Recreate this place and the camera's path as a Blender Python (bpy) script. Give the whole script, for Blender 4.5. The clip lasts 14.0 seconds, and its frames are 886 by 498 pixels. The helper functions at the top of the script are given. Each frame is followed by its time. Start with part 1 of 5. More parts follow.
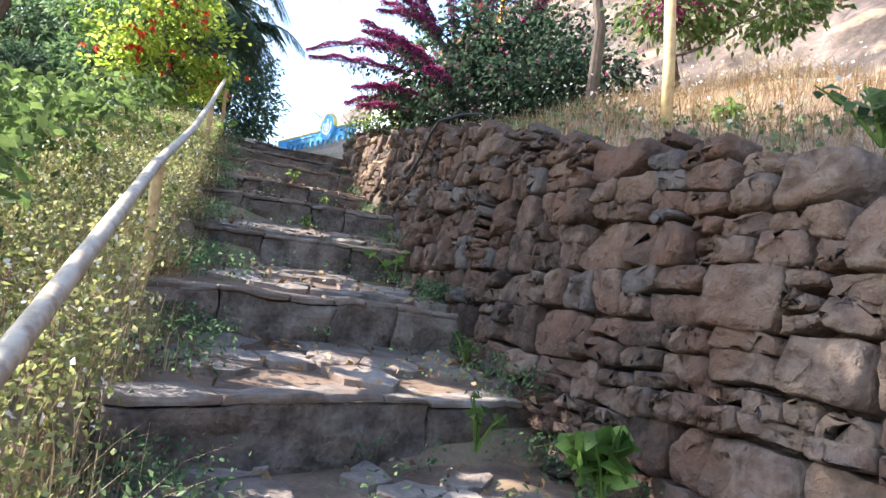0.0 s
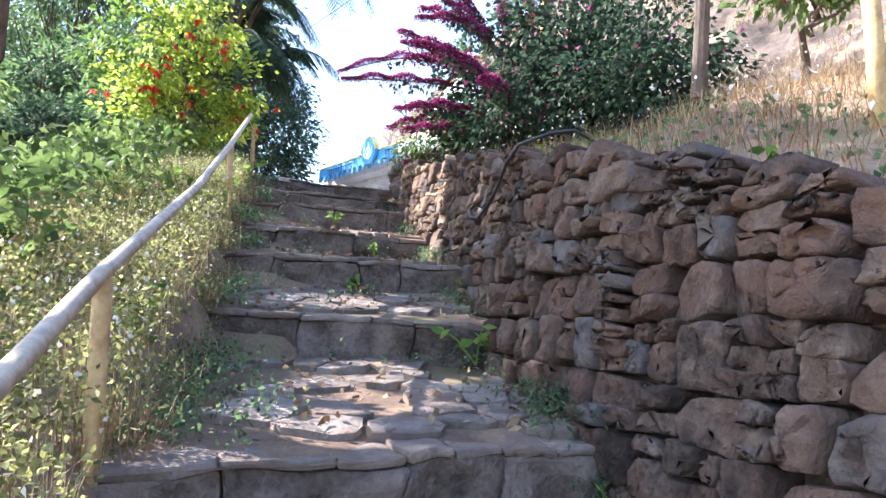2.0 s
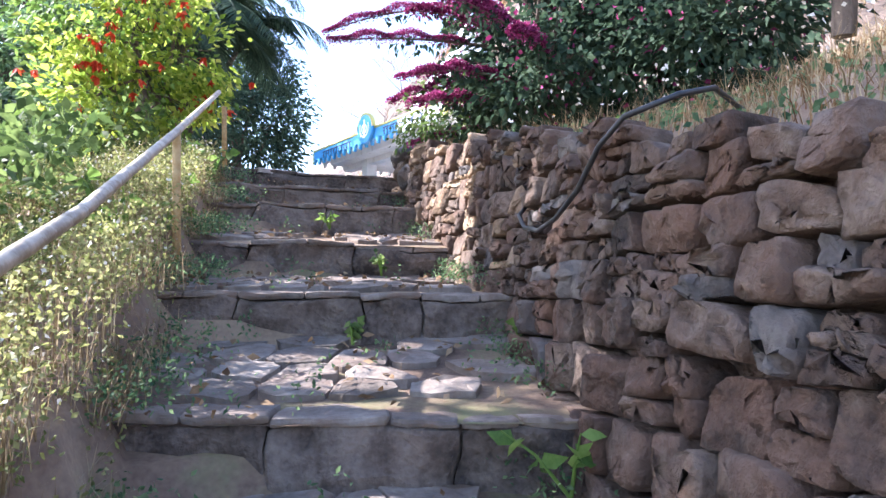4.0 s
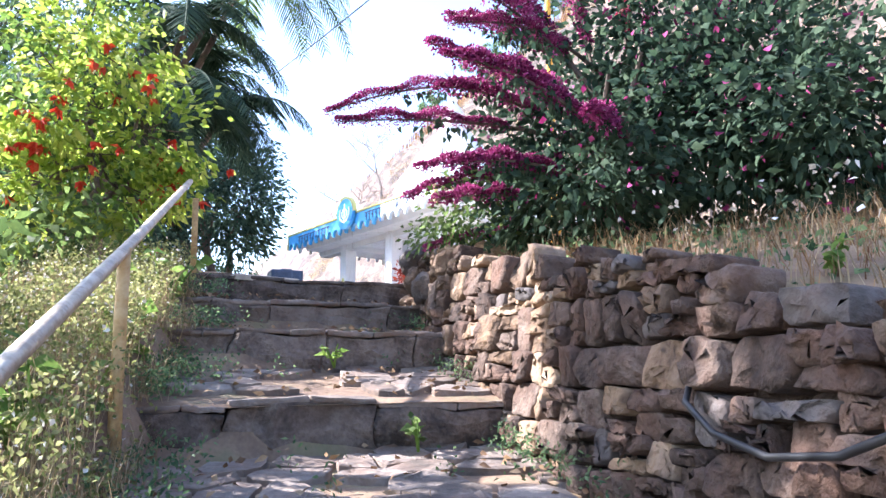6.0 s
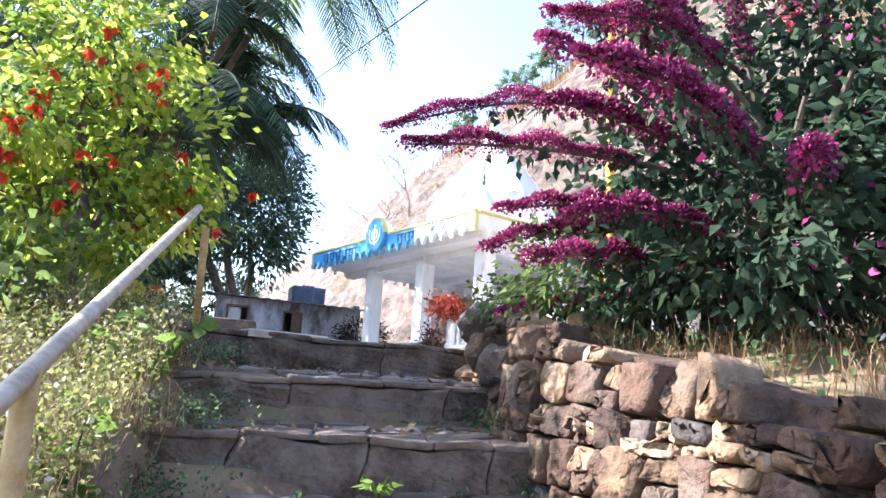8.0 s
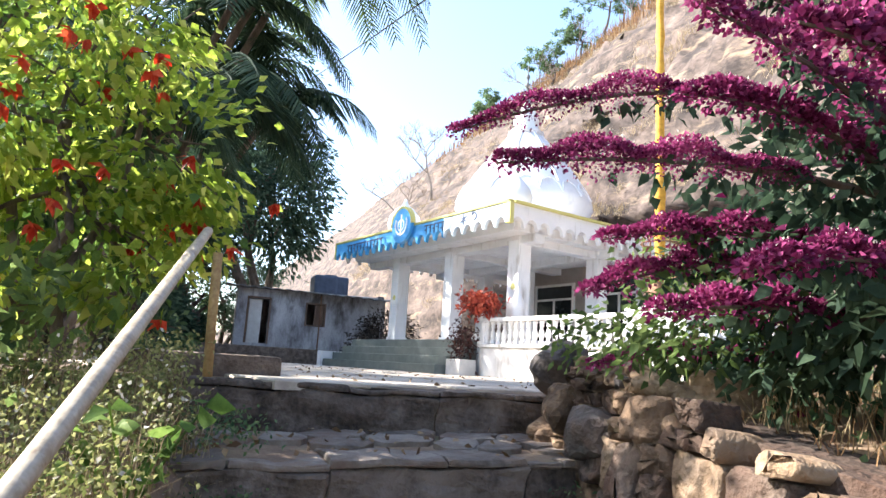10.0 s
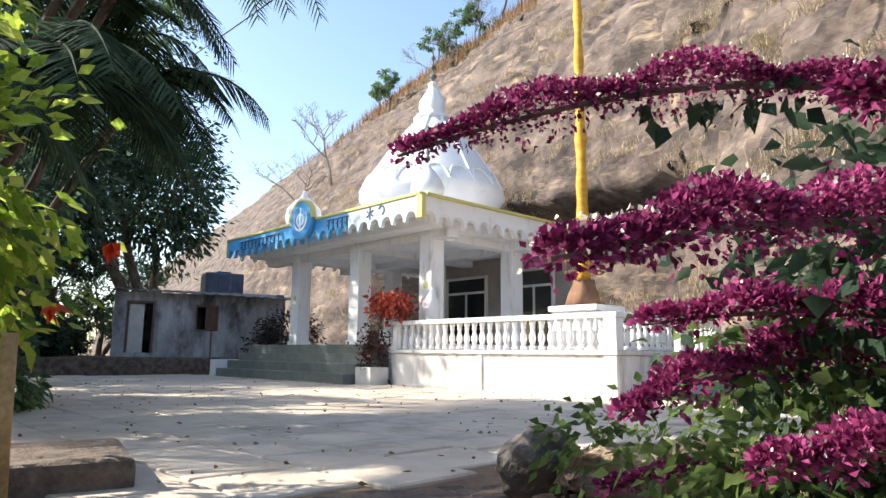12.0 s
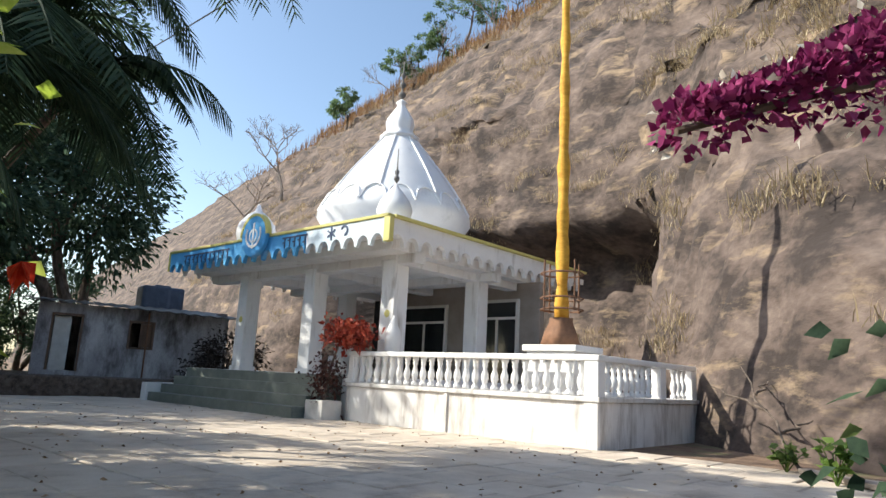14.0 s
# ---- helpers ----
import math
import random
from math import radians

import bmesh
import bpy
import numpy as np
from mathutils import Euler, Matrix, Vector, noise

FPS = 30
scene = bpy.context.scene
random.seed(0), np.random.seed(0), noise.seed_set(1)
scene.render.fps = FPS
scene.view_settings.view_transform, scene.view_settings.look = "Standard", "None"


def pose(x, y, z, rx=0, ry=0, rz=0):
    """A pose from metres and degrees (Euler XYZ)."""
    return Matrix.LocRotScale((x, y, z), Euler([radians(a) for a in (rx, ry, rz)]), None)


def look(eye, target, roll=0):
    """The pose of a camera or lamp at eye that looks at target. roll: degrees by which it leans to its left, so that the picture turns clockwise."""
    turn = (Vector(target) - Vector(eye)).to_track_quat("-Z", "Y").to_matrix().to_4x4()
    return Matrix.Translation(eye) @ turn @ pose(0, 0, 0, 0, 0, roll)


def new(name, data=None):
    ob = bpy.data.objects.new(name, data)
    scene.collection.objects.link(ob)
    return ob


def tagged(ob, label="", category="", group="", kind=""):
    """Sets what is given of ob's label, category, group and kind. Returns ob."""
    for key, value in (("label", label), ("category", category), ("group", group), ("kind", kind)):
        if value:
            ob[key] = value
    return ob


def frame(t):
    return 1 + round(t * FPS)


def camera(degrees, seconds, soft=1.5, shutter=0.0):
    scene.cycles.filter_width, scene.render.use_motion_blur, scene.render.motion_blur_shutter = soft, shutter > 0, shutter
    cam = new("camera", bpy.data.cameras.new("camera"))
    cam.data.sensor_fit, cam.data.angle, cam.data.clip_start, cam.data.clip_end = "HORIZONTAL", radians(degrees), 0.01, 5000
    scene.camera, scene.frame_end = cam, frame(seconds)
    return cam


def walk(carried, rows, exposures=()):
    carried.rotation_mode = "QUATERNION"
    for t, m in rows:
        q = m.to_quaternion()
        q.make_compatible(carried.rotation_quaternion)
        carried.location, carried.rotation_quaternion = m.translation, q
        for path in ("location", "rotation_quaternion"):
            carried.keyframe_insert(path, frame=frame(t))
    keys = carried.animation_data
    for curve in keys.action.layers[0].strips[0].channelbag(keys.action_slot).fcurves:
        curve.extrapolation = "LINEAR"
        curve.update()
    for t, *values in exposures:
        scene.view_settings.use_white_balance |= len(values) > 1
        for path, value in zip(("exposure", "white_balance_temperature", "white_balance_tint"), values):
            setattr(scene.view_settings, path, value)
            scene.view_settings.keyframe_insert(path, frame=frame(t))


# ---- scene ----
cam = camera(67.6, 14.0)
PATH = [
    (0, (0.923, 0.541, 1.414), (1.828, 2.314, 1.603), 6.9),
    (0.5, (1.087, 0.84, 1.49), (2.23, 2.438, 1.865), 0.1),
    (1, (1.12, 1.179, 1.564), (2.245, 2.782, 1.967), -0.8),
    (1.5, (1.133, 1.573, 1.653), (1.994, 3.343, 2.01), 0.1),
    (2, (1.259, 1.819, 1.873), (2.028, 3.653, 2.082), 2.5),
    (2.2, (1.302, 1.915, 1.92), (2.005, 3.762, 2.229), -0.2),
    (4.3, (1.708, 3.574, 2.343), (2.482, 5.414, 2.464), 0.1),
    (4.5, (1.727, 3.723, 2.362), (2.426, 5.591, 2.513), -0.4),
    (5, (1.784, 4.198, 2.461), (2.414, 6.083, 2.689), 0.3),
    (5.5, (1.825, 4.449, 2.715), (2.537, 6.3, 2.972), 1.3),
    (6, (1.742, 4.757, 2.809), (2.588, 6.532, 3.175), -0.2),
    (6.5, (1.816, 5.142, 2.837), (2.687, 6.896, 3.242), 1.1),
    (7, (1.98, 5.493, 3.046), (2.929, 7.236, 3.287), 4.4),
    (7.5, (1.959, 5.732, 3.184), (2.742, 7.537, 3.546), 1.9),
    (7.7, (1.932, 5.877, 3.244), (2.714, 7.668, 3.669), 3.6),
    (9.8, (2.025, 6.859, 3.766), (2.787, 8.689, 4.035), 3.1),
    (10, (2.01, 7.001, 3.788), (2.746, 8.827, 4.143), 3.5),
    (10.5, (2.03, 7.341, 3.967), (2.894, 9.104, 4.348), 2.3),
    (11, (2.192, 7.649, 3.995), (3.195, 9.339, 4.366), 2.8),
    (11.5, (2.347, 7.96, 4.279), (3.392, 9.647, 4.529), 2.2),
    (12, (2.331, 8.104, 4.3), (3.339, 9.803, 4.611), 0.5),
    (12.5, (2.28, 8.33, 4.345), (3.353, 9.974, 4.727), 2.4),
    (13, (2.27, 8.504, 4.389), (3.442, 10.067, 4.816), 1.8),
    (13.5, (2.338, 8.744, 4.371), (3.461, 10.333, 4.834), -0.3),
    (14, (2.432, 9.021, 4.484), (3.567, 10.621, 4.872), 2.9),
]
EXPOSURES = [(0, 2.15, 6280, 11), (2.2, 2.35, 5900, 15), (5, 2.42, 5780, 17), (7.5, 2.28, 5860, 15), (9.8, 1.98, 6330, 10), (11, 1.5, 6380, 9), (12.5, 1.08, 6600, 7), (14, 0.75, 6550, 6)]
walk(cam, [(t, look(eye, target, roll)) for t, eye, target, roll in PATH], EXPOSURES)

# ---- world and sun ----
SUN = Vector((-0.68, 0.47, 0.60)).normalized()
world = bpy.data.worlds.new("sky")
scene.world = world
world.use_nodes = True
wn, wl = world.node_tree.nodes, world.node_tree.links
sky = wn.new("ShaderNodeTexSky")
sky.sky_type, sky.sun_disc = "NISHITA", False
sky.sun_elevation, sky.sun_rotation = math.asin(SUN.z), math.atan2(SUN.x, SUN.y) % (2 * math.pi)
sky.air_density, sky.dust_density = 1.0, 1.2
wn["Background"].inputs["Strength"].default_value = 0.15
wl.new(sky.outputs[0], wn["Background"].inputs["Color"])
sun = new("sun", bpy.data.lights.new("sun", "SUN"))
sun.data.energy, sun.data.angle, sun.data.color = 4.2, radians(0.53), (1.0, 0.94, 0.85)
sun.matrix_world = look(SUN * 60, (0, 0, 0))


# ---- materials ----
def material(name, stops, scale=6.0, rough=0.85, bump=0.3, metal=0.0, fine=60.0, vary=0.25, through_light=0.0, stretch=(1, 1, 1), stain=None, island=False, gap=0.02):
    """Procedural surface: two scales of noise through a colour ramp, piece-by-piece variation, relief, optional stains."""
    m = bpy.data.materials.new(name)
    m.use_nodes = True
    n, l = m.node_tree.nodes, m.node_tree.links
    b = n["Principled BSDF"]
    geo = n.new("ShaderNodeNewGeometry")
    mp = n.new("ShaderNodeMapping")
    mp.inputs["Scale"].default_value = stretch
    l.new(geo.outputs["Position"], mp.inputs["Vector"])
    big = n.new("ShaderNodeTexNoise")
    big.inputs["Scale"].default_value, big.inputs["Detail"].default_value, big.inputs["Roughness"].default_value = scale, 6, 0.6
    small = n.new("ShaderNodeTexNoise")
    small.inputs["Scale"].default_value, small.inputs["Detail"].default_value = fine, 3
    l.new(mp.outputs[0], big.inputs["Vector"])
    l.new(mp.outputs[0], small.inputs["Vector"])
    mix = n.new("ShaderNodeMath")
    mix.operation = "MULTIPLY_ADD"
    mix.inputs[1].default_value = 0.35
    l.new(small.outputs["Fac"], mix.inputs[0])
    piece = n.new("ShaderNodeMath")
    piece.operation = "MULTIPLY_ADD"
    piece.inputs[1].default_value, piece.inputs[2].default_value = vary, -vary / 2 - 0.175
    if island:
        l.new(geo.outputs["Random Per Island"], piece.inputs[0])
    else:
        l.new(n.new("ShaderNodeObjectInfo").outputs["Random"], piece.inputs[0])
    add = n.new("ShaderNodeMath")
    l.new(big.outputs["Fac"], add.inputs[0])
    l.new(piece.outputs[0], add.inputs[1])
    l.new(add.outputs[0], mix.inputs[2])
    ramp = n.new("ShaderNodeValToRGB")
    while len(ramp.color_ramp.elements) < len(stops):
        ramp.color_ramp.elements.new(0.5)
    for k, c in enumerate(stops):
        e = ramp.color_ramp.elements[k]
        e.position, e.color = 0.28 + 0.44 * k / max(1, len(stops) - 1), (*c, 1)
    l.new(mix.outputs[0], ramp.inputs[0])
    colour = ramp.outputs[0]
    if stain:
        sc, col, lo, hi, strch = stain
        mp2 = n.new("ShaderNodeMapping")
        mp2.inputs["Scale"].default_value = strch
        l.new(geo.outputs["Position"], mp2.inputs["Vector"])
        st = n.new("ShaderNodeTexNoise")
        st.inputs["Scale"].default_value, st.inputs["Detail"].default_value = sc, 8
        st.inputs["Roughness"].default_value = 0.65
        l.new(mp2.outputs[0], st.inputs["Vector"])
        rg = n.new("ShaderNodeMapRange")
        rg.inputs["From Min"].default_value, rg.inputs["From Max"].default_value = lo, hi
        l.new(st.outputs["Fac"], rg.inputs["Value"])
        mx = n.new("ShaderNodeMix")
        mx.data_type = "RGBA"
        l.new(rg.outputs[0], mx.inputs["Factor"])
        l.new(colour, mx.inputs["A"])
        mx.inputs["B"].default_value = (*col, 1)
        colour = mx.outputs["Result"]
    l.new(colour, b.inputs["Base Color"])
    b.inputs["Roughness"].default_value, b.inputs["Metallic"].default_value = rough, metal
    if bump:
        bp = n.new("ShaderNodeBump")
        bp.inputs["Strength"].default_value, bp.inputs["Distance"].default_value = bump, gap
        l.new(mix.outputs[0], bp.inputs["Height"])
        l.new(bp.outputs[0], b.inputs["Normal"])
    if through_light:
        tr = n.new("ShaderNodeBsdfTranslucent")
        l.new(colour, tr.inputs["Color"])
        ms = n.new("ShaderNodeMixShader")
        ms.inputs[0].default_value = through_light
        l.new(b.outputs[0], ms.inputs[1])
        l.new(tr.outputs[0], ms.inputs[2])
        l.new(ms.outputs[0], n["Material Output"].inputs["Surface"])
    return m


STONE = material("rubble_stone", [(0.024, 0.016, 0.012), (0.064, 0.043, 0.033), (0.108, 0.075, 0.057), (0.17, 0.125, 0.097)], 9, 0.95, 1.0, vary=0.36, fine=32, gap=0.05, stain=(2.6, (0.125, 0.068, 0.045), 0.42, 0.66, (1, 1, 1)))
STONE_GREY = material("grey_stone", [(0.040, 0.034, 0.031), (0.085, 0.072, 0.067), (0.135, 0.116, 0.107)], 8, 0.9, 0.9, vary=0.3, fine=45, gap=0.03, stain=(3, (0.10, 0.062, 0.045), 0.5, 0.72, (1, 1, 1)))
STONE_OCHRE = material("ochre_stone", [(0.095, 0.06, 0.038), (0.195, 0.123, 0.074), (0.29, 0.195, 0.12), (0.36, 0.26, 0.175)], 6, 0.92, 1.0, vary=0.4, fine=30, gap=0.05, stain=(3, (0.13, 0.09, 0.07), 0.5, 0.74, (1, 1, 1)))
STEP = material("step_stone", [(0.036, 0.026, 0.021), (0.092, 0.067, 0.053), (0.16, 0.12, 0.096), (0.22, 0.17, 0.14)], 7, 0.95, 1.0, vary=0.22, fine=40, gap=0.04, stain=(3, (0.17, 0.125, 0.095), 0.5, 0.78, (1, 1, 1)))
FLAG = material("tread_stone", [(0.105, 0.082, 0.066), (0.20, 0.158, 0.13), (0.295, 0.245, 0.205)], 5, 0.92, 0.8, vary=0.3, fine=35, gap=0.03, stain=(4, (0.18, 0.12, 0.088), 0.46, 0.66, (1, 1, 1)))
SOIL = material("dry_soil", [(0.10, 0.06, 0.04), (0.20, 0.13, 0.085), (0.30, 0.21, 0.13)], 3, 0.95, 0.6, fine=45, stain=(1.5, (0.12, 0.13, 0.05), 0.52, 0.7, (1, 1, 1)))
CLIFF = material("cliff_rock", [(0.040, 0.030, 0.026), (0.105, 0.077, 0.064), (0.165, 0.124, 0.103), (0.24, 0.185, 0.152)], 0.75, 0.95, 0.8, fine=5, stretch=(1, 1, 1.5), stain=(0.9, (0.30, 0.22, 0.145), 0.55, 0.70, (0.7, 0.7, 2.4)), gap=0.10)
PAVER = material("paver_stone", [(0.45, 0.37, 0.29), (0.57, 0.48, 0.385), (0.64, 0.555, 0.46)], 2.5, 0.85, 0.35, vary=0.16, stain=(1.2, (0.24, 0.2, 0.17), 0.55, 0.75, (1, 1, 1)))
WHITE = material("white_paint", [(0.74, 0.73, 0.72), (0.82, 0.81, 0.80), (0.86, 0.85, 0.84)], 2, 0.6, 0.15, stain=(2.2, (0.40, 0.36, 0.32), 0.56, 0.78, (2.2, 2.2, 0.35)))
PLINTH = material("weathered_plinth_paint", [(0.58, 0.56, 0.53), (0.74, 0.72, 0.70), (0.82, 0.80, 0.78)], 1.6, 0.7, 0.2, stain=(1.5, (0.27, 0.235, 0.20), 0.50, 0.74, (2.4, 2.4, 0.45)))
DOMEWHITE = material("dome_paint", [(0.74, 0.74, 0.75), (0.80, 0.80, 0.81), (0.83, 0.83, 0.83)], 1.5, 0.5, 0.08, stain=(1.4, (0.55, 0.55, 0.56), 0.6, 0.85, (2, 2, 0.4)))
BLUE = material("blue_paint", [(0.05, 0.29, 0.62), (0.08, 0.38, 0.72), (0.15, 0.48, 0.78)], 1.2, 0.55, 0.08, stain=(0.9, (0.55, 0.68, 0.76), 0.58, 0.7, (1, 1, 1)))
PALEBLUE = material("faded_blue_paint", [(0.55, 0.66, 0.74), (0.70, 0.76, 0.80), (0.78, 0.80, 0.82)], 0.8, 0.6, 0.08)
NAVY = material("dark_lettering", [(0.02, 0.05, 0.12), (0.05, 0.08, 0.16)], 8, 0.6, 0.0)
YELLOW = material("yellow_paint", [(0.52, 0.47, 0.14), (0.66, 0.60, 0.22)], 4, 0.6, 0.08)
GREYSTONE = material("polished_steps", [(0.10, 0.12, 0.11), (0.19, 0.21, 0.19)], 3, 0.45, 0.08)
PIPE = material("cream_rail_paint", [(0.34, 0.27, 0.19), (0.50, 0.42, 0.31), (0.60, 0.53, 0.42)], 14, 0.5, 0.2, stain=(9, (0.24, 0.15, 0.085), 0.56, 0.70, (1, 1, 1)))
POST = material("yellow_post_paint", [(0.33, 0.19, 0.07), (0.49, 0.31, 0.12), (0.58, 0.41, 0.20)], 12, 0.7, 0.3, stain=(9, (0.20, 0.13, 0.08), 0.55, 0.7, (1, 1, 0.4)))
SAFFRON = material("saffron_cloth", [(0.55, 0.26, 0.02), (0.72, 0.38, 0.04), (0.78, 0.47, 0.09)], 5, 0.75, 0.5, stretch=(1, 1, 2.5))
BARK = material("bark", [(0.05, 0.04, 0.03), (0.12, 0.09, 0.07), (0.19, 0.15, 0.12)], 9, 0.95, 0.7, stretch=(1, 1, 0.35))
PALEBARK = material("pale_bark", [(0.22, 0.18, 0.15), (0.34, 0.29, 0.25)], 9, 0.95, 0.5)
HOSE = material("black_hose", [(0.012, 0.012, 0.013), (0.03, 0.03, 0.032)], 9, 0.45, 0.05)
GLASS = material("dark_glass", [(0.015, 0.017, 0.018), (0.03, 0.033, 0.034)], 2, 0.08, 0.0)
WOOD = material("old_wood", [(0.10, 0.06, 0.04), (0.20, 0.12, 0.08)], 8, 0.8, 0.3, stretch=(1, 1, 0.3))
RUST = material("rusty_metal", [(0.14, 0.07, 0.04), (0.26, 0.13, 0.07)], 10, 0.8, 0.3)
TIN = material("tin_roof", [(0.10, 0.10, 0.10), (0.22, 0.21, 0.20)], 4, 0.7, 0.2, metal=0.2)
PLASTER = material("stained_plaster", [(0.20, 0.185, 0.195), (0.42, 0.40, 0.41), (0.66, 0.65, 0.64)], 1.4, 0.85, 0.3, stretch=(1, 1, 0.5), stain=(1.6, (0.09, 0.075, 0.07), 0.46, 0.64, (1.4, 1.4, 0.5)))
# near-black colour that paints the shade of the open doorway
DARK = material("doorway_shade", [(0.02, 0.018, 0.016), (0.05, 0.045, 0.04)], 3, 0.9, 0.1)
DARKWALL = material("brown_interior_paint", [(0.22, 0.18, 0.15), (0.34, 0.29, 0.25)], 2, 0.7, 0.1)
CURTAIN = material("blue_tank_plastic", [(0.04, 0.06, 0.10), (0.08, 0.11, 0.17)], 3, 0.6, 0.1)
TERRA = material("planter_paint", [(0.55, 0.52, 0.48), (0.70, 0.67, 0.63)], 5, 0.8, 0.2)


def leafy(name, dark, mid, light, lit=0.35, rough=0.55):
    m = material(name, [dark, mid, light], 3, rough, 0.0, vary=0.5, through_light=lit, island=True)
    m.node_tree.nodes["Principled BSDF"].inputs["Specular IOR Level"].default_value = 0.22
    return m


# hibiscus yellow-green, brightened so the colour itself carries the sun
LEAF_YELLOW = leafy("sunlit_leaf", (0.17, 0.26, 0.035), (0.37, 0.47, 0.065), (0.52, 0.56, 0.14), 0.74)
LEAF_DARK = leafy("dark_leaf", (0.026, 0.050, 0.032), (0.046, 0.082, 0.048), (0.078, 0.12, 0.068), 0.4, 0.75)
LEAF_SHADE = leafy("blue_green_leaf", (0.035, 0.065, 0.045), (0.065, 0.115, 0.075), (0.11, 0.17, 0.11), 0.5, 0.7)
LEAF_MID = leafy("green_leaf", (0.06, 0.10, 0.032), (0.12, 0.18, 0.052), (0.20, 0.27, 0.09), 0.55)
LEAF_BLUE = leafy("grey_green_leaf", (0.05, 0.10, 0.05), (0.11, 0.18, 0.08), (0.20, 0.28, 0.13), 0.55)
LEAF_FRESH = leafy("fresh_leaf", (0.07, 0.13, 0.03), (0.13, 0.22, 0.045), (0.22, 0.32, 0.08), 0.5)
BRACT = leafy("magenta_bract", (0.12, 0.012, 0.06), (0.27, 0.03, 0.125), (0.44, 0.085, 0.235), 0.35, 0.75)
BRACT_PINK = leafy("pink_bract", (0.42, 0.02, 0.08), (0.60, 0.07, 0.15), (0.66, 0.16, 0.24), 0.4, 0.7)
PETAL = leafy("red_petal", (0.40, 0.02, 0.01), (0.60, 0.05, 0.02), (0.70, 0.12, 0.05), 0.4)
CREAM = leafy("cream_flower", (0.55, 0.50, 0.42), (0.68, 0.63, 0.55), (0.75, 0.72, 0.66), 0.2)
STRAW = leafy("dry_grass_blade", (0.19, 0.135, 0.07), (0.33, 0.245, 0.14), (0.47, 0.37, 0.23), 0.3, 0.8)
STRAW_PALE = leafy("bleached_grass_blade", (0.28, 0.21, 0.12), (0.40, 0.32, 0.20), (0.50, 0.41, 0.27), 0.3, 0.85)
STRAW_RED = leafy("russet_grass_blade", (0.16, 0.08, 0.04), (0.28, 0.16, 0.08), (0.38, 0.24, 0.12), 0.3, 0.8)
HERB = leafy("herb_leaf", (0.13, 0.15, 0.05), (0.27, 0.28, 0.10), (0.42, 0.41, 0.18), 0.5)
CROTON = leafy("red_foliage", (0.20, 0.03, 0.02), (0.38, 0.06, 0.04), (0.5, 0.12, 0.07), 0.3)
LITTER = leafy("dead_leaf", (0.12, 0.07, 0.04), (0.24, 0.15, 0.08), (0.36, 0.25, 0.15), 0.1, 0.8)

# ---- mesh helpers ----
RNG = np.random.default_rng(7)


def mesh_object(name, verts, faces, mat, parent=None, smooth=False, label="", category="", group="", kind=""):
    me = bpy.data.meshes.new(name)
    me.from_pydata([tuple(v) for v in verts], [], [tuple(f) for f in faces])
    if smooth:
        me.polygons.foreach_set("use_smooth", [True] * len(me.polygons))
    me.materials.append(mat)
    me.update()
    ob = new(name, me)
    if parent:
        ob.parent = parent
    return tagged(ob, label, category, group, kind)


def part(name, bm, mat, parent=None, label="", smooth=False, category="", group="", kind=""):
    me = bpy.data.meshes.new(name)
    bmesh.ops.recalc_face_normals(bm, faces=bm.faces[:])
    bm.to_mesh(me)
    bm.free()
    if smooth:
        me.polygons.foreach_set("use_smooth", [True] * len(me.polygons))
    me.materials.append(mat)
    ob = new(name, me)
    if parent:
        ob.parent = parent
    return tagged(ob, label, category, group, kind)


def thing(name, label, category, group="", m=None, kind=""):
    ob = new(name)
    if m is not None:
        ob.matrix_world = m
    return tagged(ob, label, category, group, kind)


def box(bm, lo, hi, bevel=0.0, m=None):
    """A bevelled box between two corners, added to bm."""
    made = bmesh.ops.create_cube(bm, size=1.0)["verts"]
    c, d = (Vector(lo) + Vector(hi)) / 2, Vector(hi) - Vector(lo)
    for v in made:
        v.co = Vector((v.co.x * d.x, v.co.y * d.y, v.co.z * d.z)) + c
    if bevel:
        edges = list({e for v in made for e in v.link_edges})
        r = bmesh.ops.bevel(bm, geom=edges, offset=bevel, segments=2, affect="EDGES", profile=0.6)
        made = list({v for f in r["faces"] for v in f.verts} | {v for v in made if v.is_valid})
    if m is not None:
        for v in made:
            v.co = m @ v.co
    return made


def boxpart(name, lo, hi, mat, parent=None, bevel=0.008, label="", m=None):
    bm = bmesh.new()
    box(bm, lo, hi, bevel, m)
    return part(name, bm, mat, parent, label)


def lathe(bm, profile, seg=16, at=(0, 0, 0), wob=None):
    """A turned shape from (radius, height) rows."""
    rings = []
    for r, z in profile:
        ring = []
        for k in range(seg):
            a = 2 * math.pi * k / seg
            q = r * (wob(a, z) if wob else 1)
            ring.append(bm.verts.new((at[0] + q * math.cos(a), at[1] + q * math.sin(a), at[2] + z)))
        rings.append(ring)
    for a, b in zip(rings, rings[1:]):
        for k in range(seg):
            bm.faces.new((a[k], a[(k + 1) % seg], b[(k + 1) % seg], b[k]))
    bm.faces.new(rings[0][::-1])
    bm.faces.new(rings[-1])


